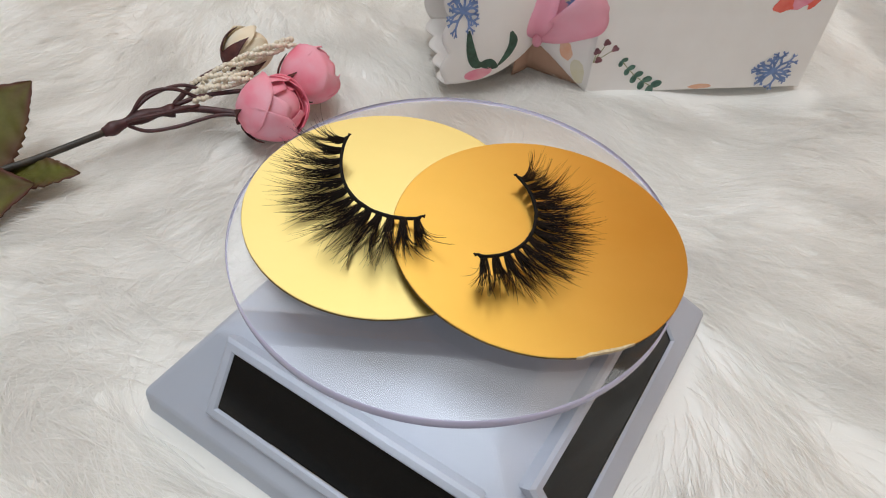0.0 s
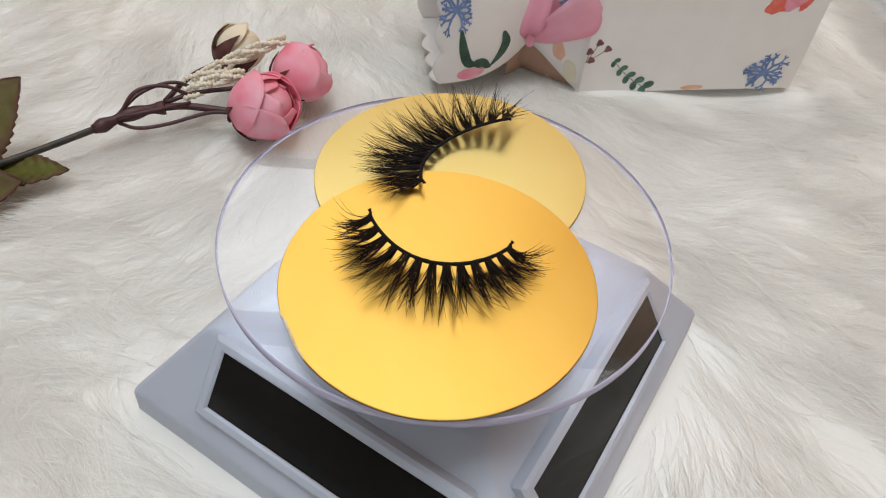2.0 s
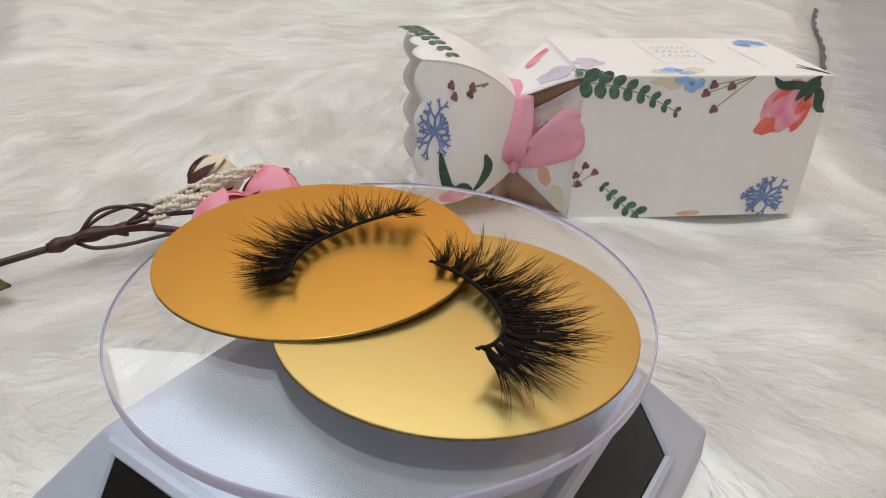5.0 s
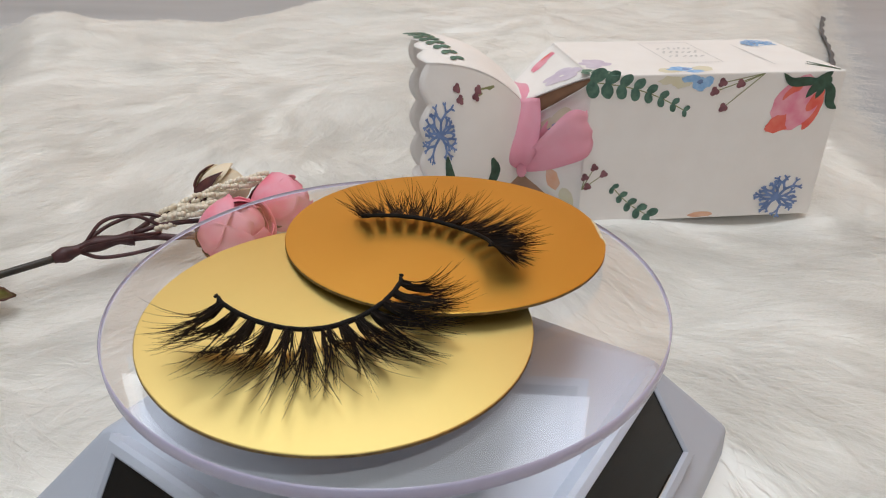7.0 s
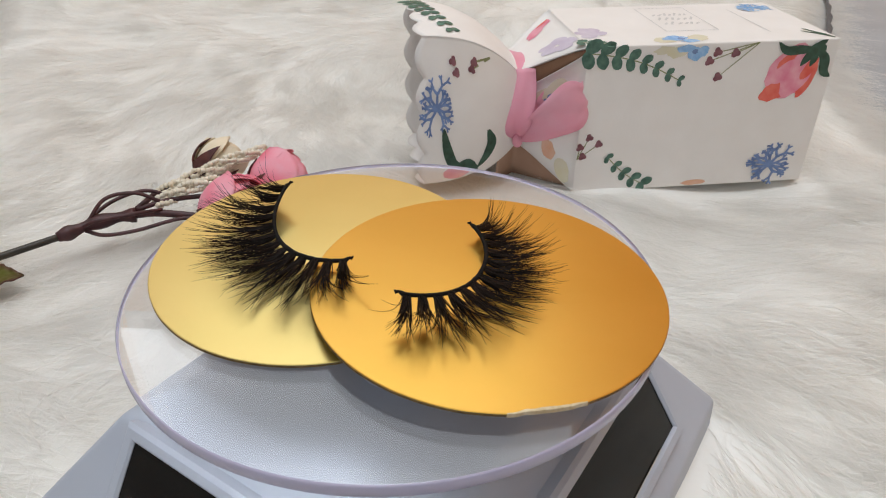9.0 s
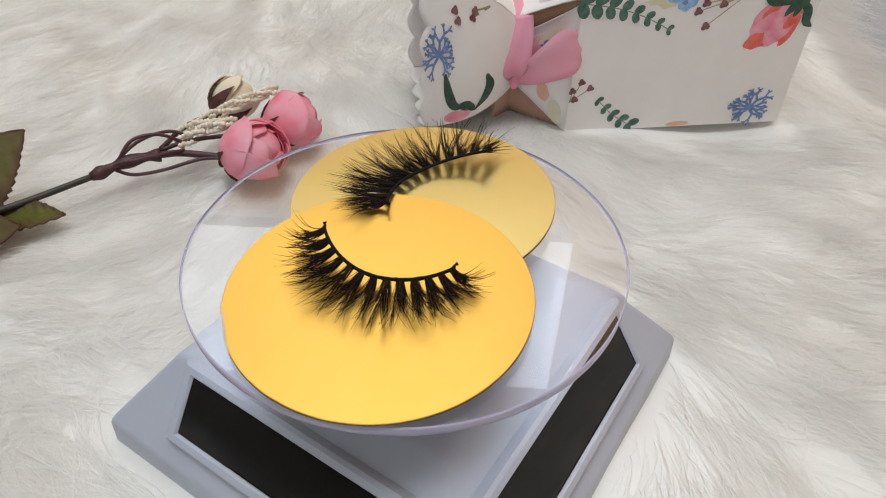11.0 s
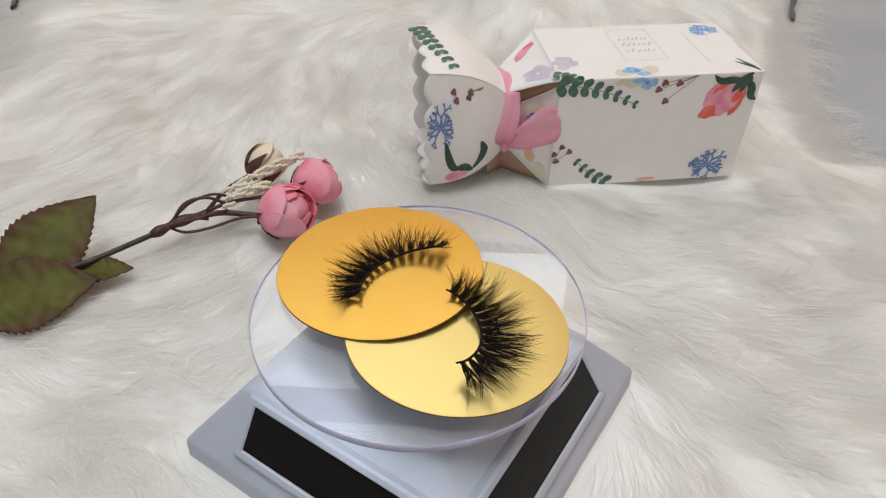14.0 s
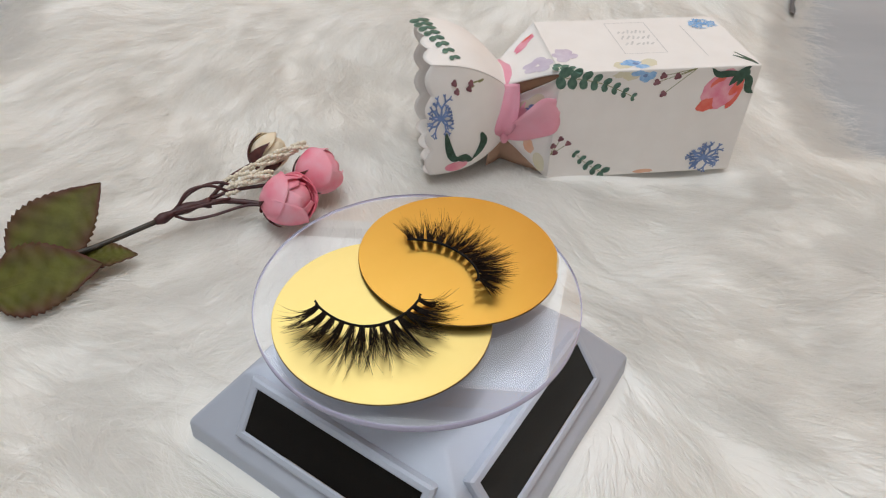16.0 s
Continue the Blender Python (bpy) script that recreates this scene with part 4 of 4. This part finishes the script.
def rose_head(name, centre, axis, r, height, mat, parent, seed, petals, sepals=5, reach=1.85):
    """A half-open bud: a core wrapped in overlapping cupped petals, with dark pointed sepals at its base."""
    rng = random.Random(seed)
    c = Vector(centre)
    ax = Vector(axis).normalized()
    n = 12
    line = [c + ax * (height * 0.40 * -math.cos(math.pi * (0.04 + 0.92 * i / n))) for i in range(n + 1)]
    v, f = tube(line, [r * 0.70 * math.sin(math.pi * (0.04 + 0.92 * i / n)) for i in range(n + 1)], 16)
    head = mesh_part(name, v, f, mat, parent)
    for k in range(petals):
        layer = k / max(1, petals - 1)
        size = 0.74 + 0.26 * layer
        v, f = petal_sheet(c, ax, k * 2.4 + rng.uniform(-0.25, 0.25), 1.7 + 0.5 * layer, r * size, height * size, 0.30 + 0.55 * layer**1.5 + rng.uniform(-0.08, 0.12), 0.09 + 0.10 * rng.random())
        o = mesh_part("petal", v, f, mat, head)
        o.modifiers.new("thickness", "SOLIDIFY").thickness = 0.0002
    for k in range(sepals):
        v, f = petal_sheet(c, ax, k * 2 * math.pi / sepals + 0.3, 1.15, r * 1.05, height * 1.05, reach + rng.uniform(-0.18, 0.12), 0.06, 0.8, 3.0, 1.1)
        o = mesh_part("sepal", v, f, SEPAL, head)
        o.modifiers.new("thickness", "SOLIDIFY").thickness = 0.0003
    return head


def leaf(base, tip, width, face, droop, teeth, parent, lean=0.0):
    """A serrated fabric leaf with a folded midrib; face is its upward side."""
    base, tip, face = Vector(base), Vector(tip), Vector(face).normalized()
    d = tip - base
    side = d.cross(face).normalized()
    up = side.cross(d).normalized()
    n, m = 84, 12
    verts, faces, dyes = [], [], []
    for i in range(n + 1):
        t = i / n
        w = width / 2 * (math.sin(math.pi * t ** 0.72) ** 0.95) * (1 if 0 < t < 1 else 0) + 0.0002
        for j in range(-m, m + 1):
            q = j / m
            ww = w * (1 + (0.10 * ((t * teeth) % 1.0) if abs(j) == m else 0))
            z = 0.13 * w * abs(q) ** 1.5 - droop * d.length * (t - 0.4) ** 2 + 0.00022 * math.sin(t * 42 + abs(q) * 5) * abs(q) - lean * q * w
            z += 0.00030 * math.sin(2 * math.pi * (t * 7.0 - abs(q) * 1.7)) * abs(q) ** 0.7 * (1 - t)
            dyes.append(min(1.0, 1.0 * max(0.0, abs(q) - 0.45) ** 1.5 * 2.2 + 0.9 * max(0.0, t - 0.70) * 2.2 + 0.12 * math.sin(9 * t + 5 * q)))
            verts.append(base + d * t + side * (q * ww) + up * z)
    k = 2 * m + 1
    for i in range(n):
        for j in range(2 * m):
            a = i * k + j
            faces.append((a, a + 1, a + k + 1, a + k))
    o = mesh_part("leaf", verts, faces, LEAF, parent, "green leaf with a reddish toothed edge")
    o.data.attributes.new("rim_dye", "FLOAT", "POINT").data.foreach_set("value", [max(0.0, g) for g in dyes])
    s = o.modifiers.new("thickness", "SOLIDIFY")
    s.thickness = 0.00035
    v, f = tube([base + d * (t / 12) + up * (-0.00015 - droop * d.length * (t / 12 - 0.4) ** 2) for t in range(12)], [0.00032 * (1 - t / 13) for t in range(12)], 6)
    mesh_part("midrib", v, f, LEAF, o)


def rose_spray():
    e = tagged(new("rose_spray"), "artificial pink rose spray with green leaves lying on fur", "artificial flower")
    z = -0.0415
    line = smooth_line([(-0.166, 0.036, z - 0.002), (-0.148, 0.0435, z), (-0.1294, 0.0545, z + 0.001), (-0.1094, 0.0731, -0.0399)], 6)
    v, f = tube(line, 0.0011, 10)
    stem = mesh_part("stem", v, f, STEM, e)
    v, f = tube(smooth_line([(-0.1110, 0.0716, -0.0399), (-0.1080, 0.0745, -0.0396), (-0.1035, 0.0785, -0.0390), (-0.0975, 0.0825, -0.0388), (-0.0925, 0.0845, -0.0388)], 4), [0.0015 + 0.0009 * math.sin(k * 0.5) ** 2 for k in range(17)], 10)
    mesh_part("stem_sleeve", v, f, STEM_RED, stem)
    v, f = tube(smooth_line([(-0.1680, 0.0352, -0.0435), (-0.1600, 0.0380, -0.0425), (-0.1530, 0.0412, -0.0418)], 5), [0.0022 - 0.0009 * (k / 10) ** 2 for k in range(11)], 10)
    mesh_part("stem_sleeve", v, f, STEM_RED, stem)
    # thin branches that leave the sleeve and bow outwards
    for pts, r in (
        (((-0.1060, 0.0770, -0.039), (-0.1010, 0.0870, -0.036), (-0.0925, 0.0925, -0.0345), (-0.0855, 0.0945, -0.037)), 0.0006),
        (((-0.1055, 0.0765, -0.039), (-0.1000, 0.0750, -0.036), (-0.0910, 0.0800, -0.0360), (-0.0850, 0.0870, -0.038)), 0.0006),
        (((-0.1050, 0.0775, -0.039), (-0.1005, 0.0835, -0.033), (-0.0930, 0.0880, -0.0330), (-0.0860, 0.0900, -0.037)), 0.0006),
        (((-0.1045, 0.0760, -0.040), (-0.0985, 0.0755, -0.041), (-0.0900, 0.0790, -0.0410), (-0.0790, 0.0850, -0.0400), (-0.0700, 0.0872, -0.0408)), 0.0006),
        (((-0.0930, 0.0845, -0.0388), (-0.0850, 0.0868, -0.0392), (-0.0680, 0.0876, -0.0410)), 0.0012),
        (((-0.0930, 0.0860, -0.0380), (-0.0830, 0.0920, -0.0370), (-0.0600, 0.1030, -0.0390)), 0.0008),
        (((-0.0930, 0.0870, -0.0380), (-0.0890, 0.1000, -0.0370), (-0.0815, 0.1155, -0.0385)), 0.0009),
    ):
        v, f = tube(smooth_line(pts, 6), r, 8)
        mesh_part("branch", v, f, STEM_RED, stem)
    rose_head("rose_bloom", (-0.0605, 0.0860, -0.0365), (0.90, -0.15, 0.55), 0.0112, 0.0235, PETAL, e, 1, 12)
    rose_head("rose_bloom", (-0.0520, 0.1070, -0.0365), (0.85, 0.42, 0.30), 0.0102, 0.0215, PETAL, e, 2, 12)
    rose_head("rose_bud", (-0.0770, 0.1205, -0.0365), (0.68, 0.62, 0.36), 0.0084, 0.0190, PETAL_CREAM, e, 3, 6, 5, 1.35)
    # beaded sprigs: rows of small cream seeds
    rng = random.Random(8)
    for a, b, wid in (((-0.0885, 0.0955, -0.0375), (-0.0600, 0.1215, -0.0320), 0.0026), ((-0.0880, 0.0900, -0.0380), (-0.0700, 0.1010, -0.0345), 0.0024)):
        a, b = Vector(a), Vector(b)
        V, F = [], []
        way = (b - a).normalized()
        sx = way.orthogonal().normalized()
        sy = way.cross(sx)
        count = int((b - a).length / 0.00042)
        for k in range(count):
            t = k / count
            g = k * 2.2 + rng.uniform(-0.25, 0.25)
            p = a.lerp(b, t) + Vector((0, 0, 0.0016 * math.sin(math.pi * t))) + (math.cos(g) * sx + math.sin(g) * sy) * (wid * (0.80 - 0.25 * t) * rng.uniform(0.85, 1.1))
            d = (way + 0.55 * (math.cos(g + 0.9) * sx + math.sin(g + 0.9) * sy)).normalized() * rng.uniform(0.0008, 0.0010)
            r = rng.uniform(0.0008, 0.00105)
            base = len(V)
            v, f = tube([p - d, p - d * 0.55, p + d * 0.45, p + d], [r * 0.35, r, r * 0.9, r * 0.3], 7)
            V.extend(v)
            F.extend(tuple(base + i for i in g2) for g2 in f)
        o = mesh_part("bead_sprig", V, F, PEARL, e, "sprig of small cream seeds")
        tagged(o, kind="stuff")
    leaf((-0.1530, 0.0425, -0.0425), (-0.1334, 0.0800, -0.0275), 0.0270, (0.25, -0.50, 0.85), 0.10, 17, e)
    leaf((-0.1580, 0.0305, -0.0430), (-0.1215, 0.0465, -0.0400), 0.0265, (0.05, -0.35, 0.95), 0.06, 17, e, 0.15)
    leaf((-0.1330, 0.0520, -0.0430), (-0.1115, 0.0535, -0.0410), 0.0110, (0.0, -0.2, 1.0), 0.05, 10, e)


def ceiling_lamp(x, y, sx, sy):
    e = tagged(new("ceiling_lamp"), "white framed ceiling light panel", "ceiling lamp", "ceiling panels")
    e.location = (x, y, 2.6)
    part("frame", box_bm(sx + 0.06, sy + 0.06, 0.14, pose(0, 0, -0.07), 0.006), CEIL, e)


room()
table()
for panel in CEILING_PANELS:
    ceiling_lamp(*panel[:4])
rug()
PLATE = turntable()
CARD_PALE = gold_card("pale", GOLD_PALE, "pale gold foil round card tilted on the clear plate")
CARD_WARM = gold_card("warm", GOLD_WARM, "warm orange gold foil round card overlapping the other card")
LASH_PALE = eyelash("pale", (-0.0240, 0.0159, 0.0073), (-0.0071, -0.0046, 0.0051), 11, "fluffy black strip lash lying on the pale gold card")
LASH_WARM = eyelash("warm", (0.0047, -0.0157, 0.0074), (0.0126, 0.0096, 0.0050), 12, "fluffy black strip lash lying on the warm gold card")
gift_box()
rose_spray()


def motions():
    def turned(m):
        return [(k * 0.5, pose(0, 0, 0, 0, 0, a) @ m) for k, a in enumerate(SPIN)]

    walk(PLATE, [(k * 0.5, pose(0, 0, 0.062, 0, 0, a)) for k, a in enumerate(SPIN)])
    for card, lash, which in ((CARD_PALE, LASH_PALE, "pale"), (CARD_WARM, LASH_WARM, "warm")):
        walk(card, turned(card_frame(which)))
        walk(lash, turned(card_frame(which)))


motions()
